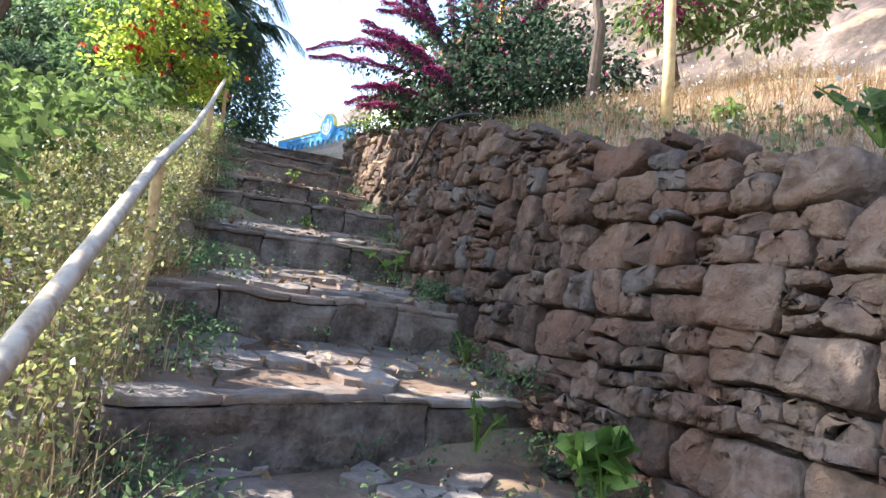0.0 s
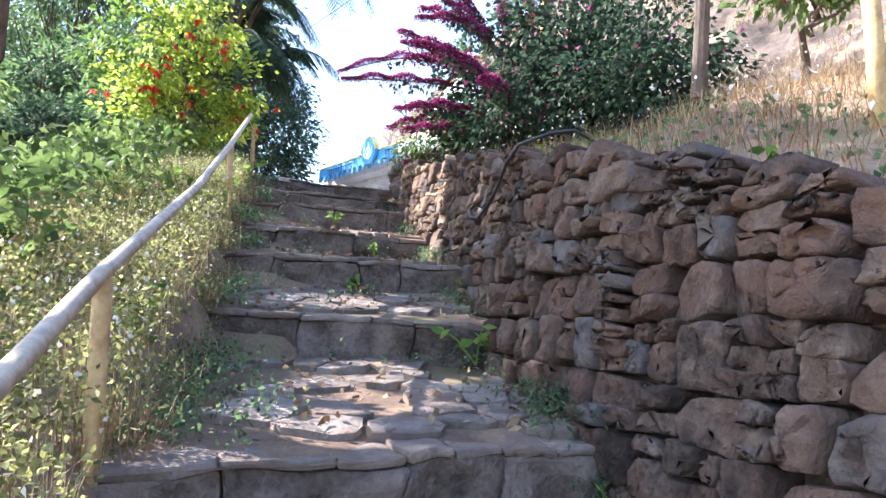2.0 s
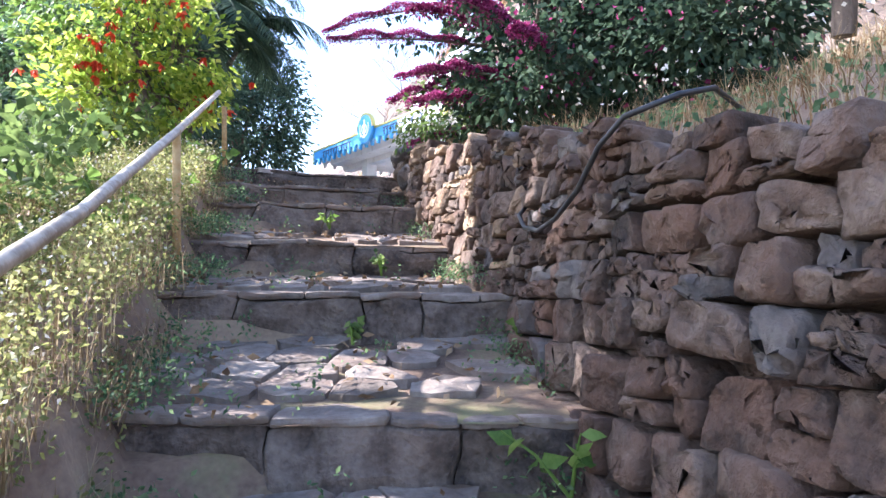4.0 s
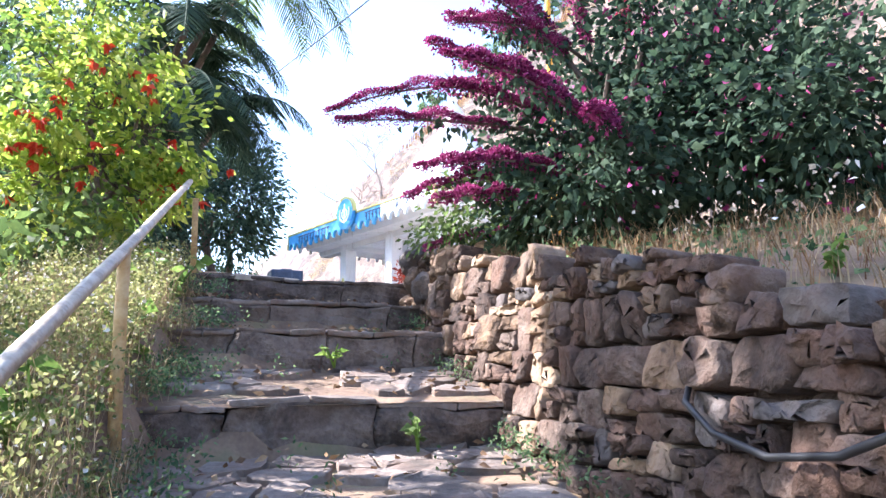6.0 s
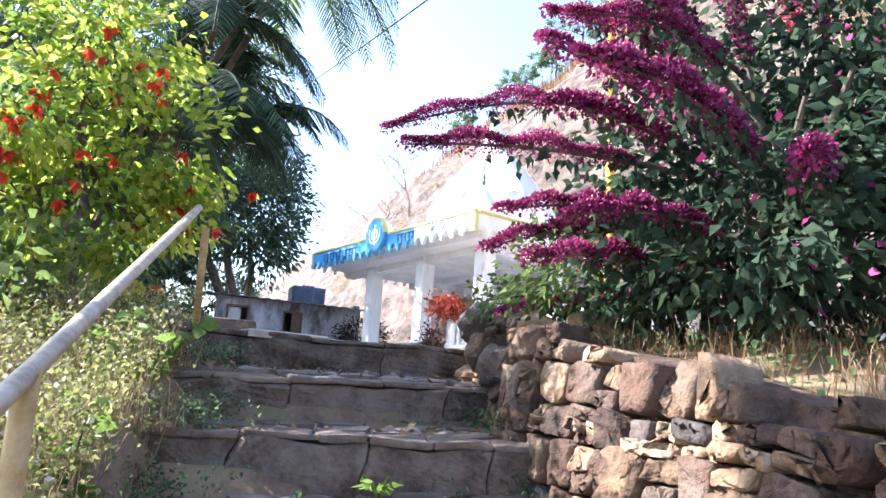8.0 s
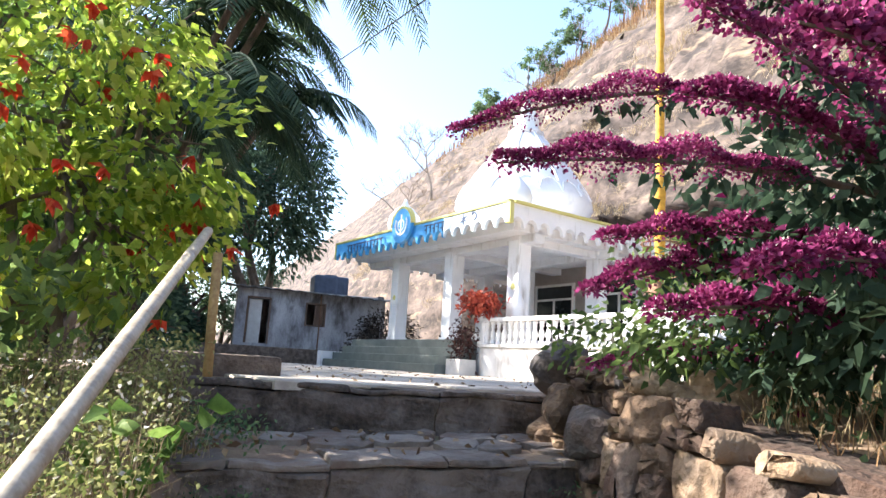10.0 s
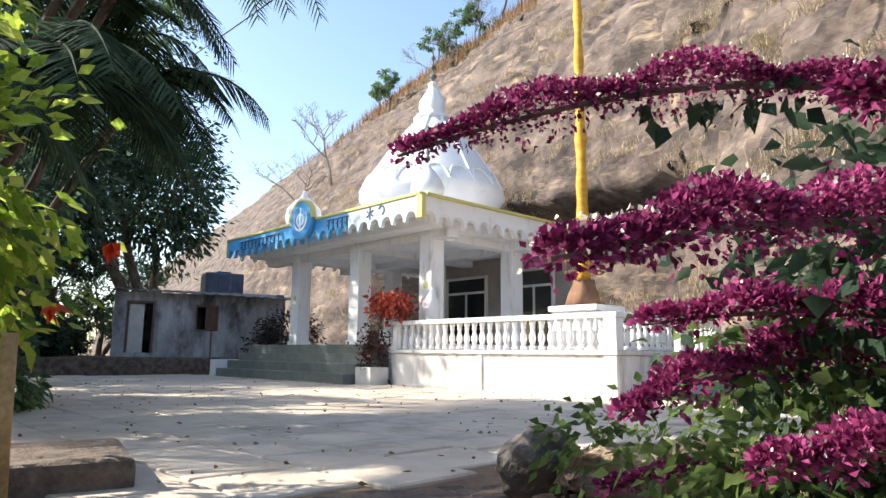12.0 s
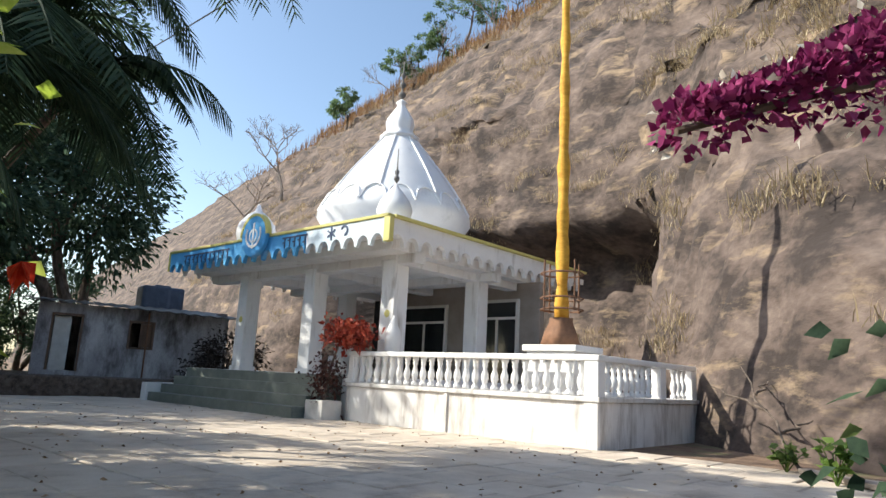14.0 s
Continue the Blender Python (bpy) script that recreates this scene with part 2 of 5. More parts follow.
def tube(bm, pts, radii, seg=8):
    """A round tube along points, tapering."""
    pts = [Vector(p) for p in pts]
    rings = []
    for k, p in enumerate(pts):
        d = (pts[min(k + 1, len(pts) - 1)] - pts[max(k - 1, 0)]).normalized()
        a = d.orthogonal().normalized() if abs(d.z) > 0.9 else d.cross(Vector((0, 0, 1))).normalized()
        b = d.cross(a)
        r = float(radii[k] if hasattr(radii, "__len__") else radii)
        rings.append([bm.verts.new(p + r * (math.cos(2 * math.pi * i / seg) * a + math.sin(2 * math.pi * i / seg) * b)) for i in range(seg)])
    for a, b in zip(rings, rings[1:]):
        for k in range(seg):
            bm.faces.new((a[k], a[(k + 1) % seg], b[(k + 1) % seg], b[k]))
    bm.faces.new(rings[0][::-1])
    bm.faces.new(rings[-1])


def unit(v):
    return v / np.maximum(1e-9, np.linalg.norm(v, axis=-1, keepdims=True))


def leaves(name, centres, axes, length, width, mat, parent=None, droop=0.15, label="", category="", kind="stuff", jitter=0.4):
    """Many folded leaves: each has a stalk end, two shoulders, a midrib and a tip, on its own axis."""
    c = np.asarray(centres, float)
    n = len(c)
    ax = unit(np.asarray(axes, float) + RNG.normal(0, jitter, (n, 3)))
    side = unit(np.cross(ax, RNG.normal(0, 1, (n, 3))))
    up = np.cross(side, ax)
    ln = (length * RNG.uniform(0.6, 1.3, n))[:, None]
    wd = (width * RNG.uniform(0.7, 1.2, n))[:, None]
    v = np.empty((n, 6, 3))
    v[:, 0] = c
    v[:, 1] = c + ax * ln * 0.38 + side * wd * 0.5 + up * wd * 0.16
    v[:, 2] = c + ax * ln * 0.42
    v[:, 3] = c + ax * ln * 0.38 - side * wd * 0.5 + up * wd * 0.16
    v[:, 4] = c + ax * ln * 0.75 + side * wd * 0.24 - np.array([0, 0, 1]) * ln * droop * 0.5
    v[:, 5] = c + ax * ln - np.array([0, 0, 1]) * ln * droop
    base = (np.arange(n) * 6)[:, None]
    f = np.concatenate([base + np.array(q) for q in ([0, 2, 1], [0, 3, 2], [1, 2, 4], [2, 5, 4], [2, 3, 5])])
    me = bpy.data.meshes.new(name)
    me.vertices.add(n * 6)
    me.vertices.foreach_set("co", v.reshape(-1))
    me.loops.add(len(f) * 3)
    me.loops.foreach_set("vertex_index", f.reshape(-1).astype(np.int32))
    me.polygons.add(len(f))
    me.polygons.foreach_set("loop_start", np.arange(len(f), dtype=np.int32) * 3)
    me.polygons.foreach_set("loop_total", np.full(len(f), 3, dtype=np.int32))
    me.materials.append(mat)
    me.update(calc_edges=True)
    ob = new(name, me)
    if parent:
        ob.parent = parent
    return tagged(ob, label, category, "", kind)


def blades(name, roots, height, width, mat, parent=None, lean=0.35, label="", category="", kind="stuff"):
    """Grass blades: thin tapering strips bent over at the top."""
    c = np.asarray(roots, float)
    n = len(c)
    a = RNG.uniform(0, 2 * math.pi, n)
    d = np.stack([np.cos(a), np.sin(a), np.zeros(n)], 1)
    s = np.stack([-np.sin(a), np.cos(a), np.zeros(n)], 1)
    h = (height * RNG.uniform(0.4, 1.3, n))[:, None]
    w = (width * RNG.uniform(0.6, 1.4, n))[:, None]
    k = (lean * RNG.uniform(0.2, 1.6, n))[:, None]
    z = np.array([0, 0, 1.0])
    v = np.empty((n, 5, 3))
    v[:, 0], v[:, 1] = c - s * w, c + s * w
    m = c + z * h * 0.55 + d * h * k * 0.3
    v[:, 2], v[:, 3] = m + s * w * 0.7, m - s * w * 0.7
    v[:, 4] = c + z * h * (1 - 0.3 * k) + d * h * k
    base = (np.arange(n) * 5)[:, None]
    f = np.concatenate([base + np.array(q) for q in ([0, 1, 2], [0, 2, 3], [3, 2, 4])])
    me = bpy.data.meshes.new(name)
    me.vertices.add(n * 5)
    me.vertices.foreach_set("co", v.reshape(-1))
    me.loops.add(len(f) * 3)
    me.loops.foreach_set("vertex_index", f.reshape(-1).astype(np.int32))
    me.polygons.add(len(f))
    me.polygons.foreach_set("loop_start", np.arange(len(f), dtype=np.int32) * 3)
    me.polygons.foreach_set("loop_total", np.full(len(f), 3, dtype=np.int32))
    me.materials.append(mat)
    me.update(calc_edges=True)
    ob = new(name, me)
    if parent:
        ob.parent = parent
    return tagged(ob, label, category, "", kind)


def cell_polygons(points, near, stretch):
    """Voronoi cells of jittered points, clipped; stretch widens them along the first axis."""
    p = np.array(points) / np.array([stretch, 1.0])
    out = []
    for i, c in enumerate(p):
        d = np.linalg.norm(p - c, axis=1)
        poly = [c + np.array(q) * near for q in ((-1, -1), (1, -1), (1, 1), (-1, 1))]
        for j in np.argsort(d)[1:18]:
            mid, nrm = (p[j] + c) / 2, p[j] - c
            kept = []
            for a, b in zip(poly, poly[1:] + poly[:1]):
                da, db = (a - mid) @ nrm, (b - mid) @ nrm
                if da <= 0:
                    kept.append(a)
                if da * db < 0:
                    kept.append(a + (b - a) * da / (da - db))
            poly = kept
            if len(poly) < 3:
                break
        out.append([q * np.array([stretch, 1.0]) for q in poly])
    return out


def stone_mesh(poly, place, depth, bulge, gap, rnd, k=10, lean=0.2):
    """One stone: a shrunken, rounded, roughened cell with a broken front. place(s, h, out) gives the world point."""
    poly = np.array(poly)
    c = poly.mean(0)
    step = np.linalg.norm(np.roll(poly, -1, axis=0) - poly, axis=1)
    along = np.r_[0, np.cumsum(step)]
    ring = np.r_[poly, poly[:1]]
    at = np.linspace(0, along[-1], k, endpoint=False) + rnd.uniform(0, 0.02)
    rim = np.stack([np.interp(at % along[-1], along, ring[:, i]) for i in range(2)], 1)
    rim = 0.80 * rim + 0.10 * (np.roll(rim, 1, axis=0) + np.roll(rim, -1, axis=0))
    rim = c + (rim - c) * np.clip(1 - gap / np.maximum(0.03, np.linalg.norm(rim - c, axis=1)) + rnd.normal(0, 0.045, k), 0.3, 1.02)[:, None]
    tilt = rnd.normal(0, lean, 2)
    v = [place(*q, -depth) for q in rim]
    for scale, out, rough in ((1.0, 0.55, 0.06), (0.95, 0.95, 0.08), (0.60, 1.0, 0.25)):
        for q in rim:
            p = c + (q - c) * scale + (rnd.normal(0, 0.012, 2) if scale < 0.9 else 0)
            w3 = 0.013 * noise.noise(Vector((p[0] * 14, p[1] * 14, scale * 2))) + 0.009 * noise.noise(Vector((p[0] * 37, p[1] * 37, scale * 5)))
            v.append(place(*p, w3 + bulge * (out + rnd.normal(0, rough)) + float((p - c) @ tilt) * min(1, out + 0.2)))
    v.append(place(*(c + rnd.normal(0, 0.02, 2)), bulge * rnd.uniform(0.85, 1.15)))
    f = [(r * k + i, r * k + (i + 1) % k, (r + 1) * k + (i + 1) % k, (r + 1) * k + i) for r in range(3) for i in range(k)]
    f += [(3 * k + i, 3 * k + (i + 1) % k, 4 * k) for i in range(k)]
    return v, f

# ---- the plan ----
PLAZA = 3.67
# each step: height of the nosing, its end by the rail, its end by the wall
STEPS = [
    (-0.10, (0.42, -0.75), (2.50, -0.60)),
    (0.20, (0.58, 0.25), (2.56, 0.35)),
    (0.48, (0.75, 1.05), (2.66, 1.20)),
    (0.78, (0.92, 1.95), (2.74, 2.10)),
    (1.06, (1.07, 2.80), (2.84, 3.15)),
    (1.42, (1.20, 3.93), (2.90, 3.98)),
    (1.86, (1.53, 5.95), (3.08, 5.36)),
    (2.31, (1.68, 7.00), (3.48, 6.62)),
    (2.67, (1.82, 8.22), (3.78, 8.02)),
    (3.09, (2.06, 9.46), (3.98, 9.02)),
    (3.37, (2.15, 9.95), (4.10, 9.92)),
    (PLAZA, (2.18, 10.82), (4.50, 10.66)),
]
WALL = [(-2.0, 2.42), (0.5, 2.58), (2.0, 2.72), (4.0, 2.87), (5.3, 3.05), (6.5, 3.40), (8.0, 3.70), (9.4, 3.86), (10.5, 4.22)]
WALLTOP = [(-2.0, 1.55), (1.0, 1.85), (3.0, 2.28), (4.4, 2.68), (7.1, 3.30), (8.0, 3.50), (9.5, 3.72), (10.5, 3.86)]


def lerp(rows, y):
    return float(np.interp(y, [r[0] for r in rows], [r[1] for r in rows]))


def wall_x(y):
    return lerp(WALL, y)


def wall_top(y):
    return lerp(WALLTOP, y)


def left_x(y):
    return lerp([(s[1][1], s[1][0]) for s in STEPS], y)


def tread_z(y):
    """Height of the stair surface along its middle; each tread rises a little to the foot of the next riser."""
    mids = [((s[1][1] + s[2][1]) / 2, s[0]) for s in STEPS]
    if y < mids[0][0]:
        return mids[0][1] - 0.25 + 0.3 * (y - mids[0][0])
    for (ya, za), (yb, zb) in zip(mids, mids[1:]):
        if y < yb:
            return za + (zb - 0.25 - za) * max(0, (y - ya) / (yb - ya)) if zb - za > 0.25 else za
    return PLAZA


def smooth(a, b, x):
    t = min(1, max(0, (x - a) / (b - a)))
    return t * t * (3 - 2 * t)


def ramp_z(y):
    return float(np.interp(y, [-60, -2, 0, 10.7, 200], [-14, -0.7, 0.15, PLAZA, PLAZA]))


def ground_z(x, y):
    """The lie of the land: stair cutting, bank above the wall, slope below the rail, level court."""
    lump = 0.10 * noise.noise((x * 0.9, y * 0.9, 0)) + 0.05 * noise.noise((x * 2.7, y * 2.7, 3))
    xl, xw = left_x(y), wall_x(min(y, 10.5))
    court = smooth(10.4, 10.9, y)
    if y < 11.05 and xl - 0.05 < x < xw + 0.35:
        return tread_z(min(y, 10.55)) - 0.16
    if x >= xw:
        d = x - xw - 0.35
        rise = 0.42 * min(d, 3.2) * min(1, max(0, (10.2 - y) / 5.0)) + 0.02 * max(0, d - 3.2)
        bank = wall_top(y) - 0.05 + rise + lump * min(1, d)
        return bank * (1 - court) + (PLAZA - 0.12) * court
    d = xl - x
    low = ramp_z(y) - 0.04 - 0.10 * min(d, 1.2) - 0.42 * max(0, d - 1.2) + lump * min(1, 0.3 + d)
    far_edge = 1.2 if y > 13 else 1.2 + 1.0 * (13 - min(13, max(10.6, y))) / 2.4
    out = max(0, far_edge - x)
    level = PLAZA - 0.12 - 0.35 * max(0, out - 0.6) + (lump * 0.6 if out > 0 else 0)
    z = low * (1 - court) + level * court
    return max(z, -9 + 0.6 * lump)


def spaced(stops):
    out = []
    for a, b, step in stops:
        out += list(np.arange(a, b, step))
    return out + [stops[-1][1]]


xs = spaced([(-2500, -300, 550), (-300, -40, 40), (-40, -8, 2), (-8, -1, 0.4), (-1, 8, 0.16), (8, 30, 1.0), (30, 300, 45), (300, 2500, 550)])
ys = spaced([(-2500, -300, 550), (-300, -20, 40), (-20, -3, 1.0), (-3, 12, 0.16), (12, 40, 0.8), (40, 300, 20), (300, 2500, 550)])
gv = [(x, y, ground_z(x, y)) for y in ys for x in xs]
nx = len(xs)
gf = [(j * nx + i, j * nx + i + 1, (j + 1) * nx + i + 1, (j + 1) * nx + i) for j in range(len(ys) - 1) for i in range(nx - 1)]
ground = mesh_object("ground", gv, gf, SOIL, smooth=True, label="dry brown earth bank with thin grass and litter", category="ground", kind="structure")


# ---- the rock hillside behind the shrine ----
def rock_foot(y):
    return float(np.interp(y, [-40, 4, 10, 12, 13.5, 15, 16.5, 18.5, 20.5, 24, 30, 34, 60], [9.6, 9.9, 10.4, 10.9, 11.4, 12.1, 13.0, 14.4, 15.2, 15.2, 14.2, 13.0, 12.0]))


def rock_z(x, y):
    d = x - 10.6
    full = float(np.interp(d, [-1.6, 0, 5, 14, 23, 30, 60, 120], [-1.5, 0.4, 8.0, 19.5, 28.0, 30.5, 33, 20]))
    own = 3.6 * (x - rock_foot(y)) - 0.6
    return full, own


hv, hx = [], spaced([(7.5, 9, 0.5), (9, 11, 0.22), (11, 18, 0.11), (18, 36, 0.4), (36, 60, 3), (60, 130, 10)])
hy = spaced([(-60, -4, 4), (-4, 8, 0.6), (8, 34, 0.26), (34, 70, 0.8), (70, 200, 6)])
for y in hy:
    for x in hx:
        full, own = rock_z(x, y)
        z = min(full, own)
        q = Vector((x * 0.45, y * 0.40, z * 0.55))
        big = noise.fractal(q * 0.55, 1.0, 2.1, 3) * 0.9
        dip = z + 0.12 * y + 1.1 * noise.noise((x * 0.25, y * 0.22, z * 0.2))
        bed = (dip * 0.85) % 1.0
        ledge = bed ** 4 * (0.35 + 0.65 * max(0.0, noise.noise((x * 0.3, y * 0.3, math.floor(dip * 0.85) * 3.7)) + 0.4))
        lump = noise.fractal(Vector((x, y, z)) * 1.3, 0.75, 2.2, 5) * 0.26
        chip = noise.ridged_multi_fractal(Vector((x, y, z)) * 1.1, 0.8, 2.1, 3, 1.0, 2.0) * 0.09
        pits = max(0.0, noise.noise((x * 1.1 + 3, y * 0.9, z * 1.3)) - 0.30) * 0.8
        crack = max(0, 0.04 - abs(noise.noise((x * 0.35, y * 0.30 + 0.25 * z, z * 0.35 + 9)))) * 7.0
        amount = min(1, max(0, (z + 0.2) / 2.0))
        low = min(1, max(0, z + 0.6))
        rough = 0.24 + 0.66 * smooth(3.0, 8.5, z - 0.2 * (y - 14))
        z += big * amount * (0.5 + 0.5 * rough) + (1.3 * lump + chip - crack - pits) * low * rough
        # undercut shaped in to darken the rock where a shadow lies
        shade_hollow = 2.8 * smooth(18.5, 21.5, y) * (1 - smooth(33, 36, y)) * (1 - smooth(4.9, 5.9, z - 1.0 * noise.noise((0, y * 0.35, 4))))
        ridge = (lump + chip - pits) * 0.7 + ledge * rough * 1.3
        hv.append((x + shade_hollow - 0.75 * ridge * amount, y + 0.25 * lump * amount, PLAZA + z))
nx = len(hx)
hf = [(j * nx + i, j * nx + i + 1, (j + 1) * nx + i + 1, (j + 1) * nx + i) for j in range(len(hy) - 1) for i in range(nx - 1)]
hill = mesh_object("hillside", hv, hf, CLIFF, smooth=True, label="steep brown rock hillside with dry grass ledges", category="cliff", kind="structure")
HV = np.array(hv).reshape(len(hy), nx, 3)

# ---- the shrine on its plinth, in its own axes: x along the front, y into the rock ----
SHRINE = Matrix.Translation((9.5, 15.2, PLAZA)) @ Matrix.Rotation(radians(13), 4, "Z") @ Matrix(((0, 1, 0, 0), (1, 0, 0, 0), (0, 0, 1, 0), (0, 0, 0, 1)))


def on_shrine(ob):
    ob.matrix_world = SHRINE
    return ob


shrine = on_shrine(thing("shrine", "white-painted open hill shrine with scalloped blue fascia and dome", "temple"))


def sbox(name, lo, hi, mat, bevel=0.012, parent=None, label=""):
    return boxpart(name, lo, hi, mat, parent or shrine, bevel, label)


sbox("plinth", (0, 0.0, -0.1), (5.15, 3.6, 0.62), PLINTH, 0.02)
sbox("plinth_lip", (-0.04, -0.05, 0.622), (5.19, 3.62, 0.69), PLINTH)
sbox("floor_slab", (3.9, 0.4, -0.1), (11.9, 7.5, 0.81), WHITE, label="white platform under the pillars")
for k, (u0, u1) in enumerate(((-0.012, 0.20), (2.66, 2.74))):
    sbox("pilaster", (u0, -0.03, -0.1), (u1, 0.05, 0.62), PLINTH, 0.01)


def pillar(u, v, w, z0=0.81, z1=3.16):
    bm = bmesh.new()
    box(bm, (u - w / 2, v - w / 2, z0 + 0.1), (u + w / 2, v + w / 2, z1), 0.015)
    box(bm, (u - w / 2 - 0.03, v - w / 2 - 0.03, z0), (u + w / 2 + 0.03, v + w / 2 + 0.03, z0 + 0.1), 0.01)
    box(bm, (u - w / 2 - 0.035, v - w / 2 - 0.035, z1 - 0.09), (u + w / 2 + 0.035, v + w / 2 + 0.035, z1), 0.01)
    return part("pillar", bm, WHITE, shrine)


for u, v in ((4.84, 0.78), (7.33, 0.78), (9.93, 0.78), (4.75, 3.25), (7.7, 3.6), (9.9, 3.9)):
    pillar(u, v, 0.37)
sbox("ceiling_slab", (4.28, 0.08, 3.16), (11.5, 6.3, 3.36), WHITE, 0.01)
for v in (0.78, 3.25):
    sbox("beam", (4.2, v - 0.16, 2.98), (11.5, v + 0.16, 3.162), WHITE, 0.01)
for u in (4.77, 7.45, 9.87):
    sbox("beam", (u - 0.16, 0.95, 2.985), (u + 0.16, 6.2, 3.164), WHITE, 0.01)
sbox("roof_deck", (3.95, -0.28, 3.362), (11.85, 6.6, 3.50), WHITE, 0.01)
sbox("back_wall", (3.95, 4.6, 0.81), (8.6, 4.8, 3.16), DARKWALL, 0.01, label="brown painted inner wall")
# added dark panel in place of the shade inside the doorway
sbox("inner_wall", (8.602, 4.95, 0.81), (9.9, 5.15, 3.16), DARK, 0.01, label="dark panel standing in for the shaded doorway")
sbox("rear_parapet", (9.95, 5.0, 0.81), (11.9, 5.2, 1.38), WHITE, 0.012, label="low white wall behind the pillars")
sbox("side_wall", (8.4, 4.81, 0.81), (8.6, 6.6, 3.16), DARKWALL, 0.01)


def scallops(length, n, lip, drop, thick):
    """Fascia board whose lower edge is cut into hanging petals."""
    bm = bmesh.new()
    outline = [(0, lip), (length, lip)]
    w = length / n
    for k in range(n - 1, -1, -1):
        for a in np.linspace(0, math.pi, 9):
            x = k * w + w / 2 + (w / 2 - 0.035) * math.cos(a)
            outline.append((x, -drop + math.sin(a) * drop * 0.95))
        if k:
            outline.append((k * w + 0.0, -drop - 0.03))
    fr = [bm.verts.new((x, 0, z)) for x, z in outline]
    bk = [bm.verts.new((x, thick, z)) for x, z in outline]
    bm.faces.new(fr)
    bm.faces.new(bk[::-1])
    for i in range(len(fr)):
        j = (i + 1) % len(fr)
        bm.faces.new((fr[i], bk[i], bk[j], fr[j]))
    return bm


FRONT0, FRONT1 = 3.92, 11.92
for u0, u1, n, mat, lab in ((FRONT0 + 0.1, 6.3, 6, PALEBLUE, "faded pale blue fascia with hanging petals"), (6.3, FRONT1, 15, BLUE, "bright blue fascia with hanging petals")):
    bm = scallops(u1 - u0, n, 0.27, 0.19, 0.09)
    bmesh.ops.translate(bm, verts=bm.verts[:], vec=(u0, -0.37, 3.36))
    part("front_fascia", bm, mat, shrine, lab)
bm = scallops(6.6, 17, 0.27, 0.20, 0.09)
bmesh.ops.transform(bm, matrix=Matrix.Translation((3.93, 6.3, 3.36)) @ Matrix.Rotation(radians(-90), 4, "Z"), verts=bm.verts[:])
part("side_fascia", bm, WHITE, shrine, "weathered white fascia with hanging petals")
bm = scallops(6.6, 17, 0.27, 0.20, 0.09)
bmesh.ops.transform(bm, matrix=Matrix.Translation((11.92, 6.3, 3.36)) @ Matrix.Rotation(radians(-90), 4, "Z"), verts=bm.verts[:])
part("side_fascia", bm, WHITE, shrine)
sbox("roof_edge", (3.92, -0.40, 3.632), (11.95, -0.25, 3.69), YELLOW, 0.01, label="yellow painted roof edge")
sbox("roof_edge", (3.86, -0.25, 3.632), (4.02, 6.6, 3.69), YELLOW, 0.01, label="yellow painted roof edge")
sbox("corner_post", (3.86, -0.40, 3.18), (4.015, -0.29, 3.63), YELLOW, 0.01, label="yellow corner strip")
sbox("end_post", (11.92, -0.40, 3.18), (11.96, -0.29, 3.63), YELLOW, 0.01)
sbox("parapet", (4.02, -0.25, 3.502), (11.85, -0.13, 3.63), WHITE, 0.01)

# round emblem panel over the front
bm = bmesh.new()
lathe(bm, [(0.47, 0), (0.47, 0.07), (0.44, 0.09), (0.0001, 0.09)], 40)
bmesh.ops.transform(bm, matrix=Matrix.Translation((8.02, -0.40, 3.68)) @ Matrix.Rotation(radians(90), 4, "X"), verts=bm.verts[:])
panel = part("emblem_panel", bm, BLUE, shrine, "round blue panel rising above the fascia")
for r0, r1 in ((0.46, 0.52),):
    bm = bmesh.new()
    seg = 40
    ring = [[bm.verts.new((8.02 + r * math.cos(a), y, 3.66 + r * math.sin(a))) for r, y in ((r0, -0.50), (r1, -0.50), (r1, -0.38), (r0, -0.38))] for a in np.linspace(0.05, math.pi - 0.05, seg)]
    for a, b in zip(ring, ring[1:]):
        for i in range(4):
            bm.faces.new((a[i], a[(i + 1) % 4], b[(i + 1) % 4], b[i]))
    part("panel_rim", bm, YELLOW, shrine, "yellow rim of the round panel")
bm = bmesh.new()


def arc_bar(bm, cx, cz, r, a0, a1, w, y=-0.505, n=18):
    rows = [[bm.verts.new((cx + q * math.cos(a), yy, cz + q * math.sin(a))) for q, yy in ((r - w, y), (r + w, y), (r + w, y + 0.03), (r - w, y + 0.03))] for a in np.linspace(a0, a1, n)]
    for a, b in zip(rows, rows[1:]):
        for i in range(4):
            bm.faces.new((a[i], a[(i + 1) % 4], b[(i + 1) % 4], b[i]))


arc_bar(bm, 8.02, 3.68, 0.14, 0, 2 * math.pi, 0.017, n=28)
arc_bar(bm, 8.02, 3.71, 0.27, radians(150), radians(285), 0.024)
arc_bar(bm, 8.02, 3.71, 0.27, radians(255), radians(390), 0.024)
box(bm, (7.993, -0.507, 3.40), (8.047, -0.48, 3.97), 0.008)
part("emblem", bm, WHITE, shrine, "white painted round emblem")


def strokes(bm, u0, n, z0, h, rnd, pitch):
    """Illegible lettering: a head bar with hanging strokes."""
    for k in range(n):
        u = u0 - k * pitch
        box(bm, (u - pitch * 0.45, -0.385, z0 + h), (u + pitch * 0.5, -0.372, z0 + h + 0.03))
        box(bm, (u - 0.014, -0.385, z0), (u + 0.014, -0.372, z0 + h))
        q = rnd.uniform(0.2, 0.8) * h
        box(bm, (u + 0.014, -0.385, z0 + q), (u + pitch * 0.4, -0.372, z0 + q + 0.028))


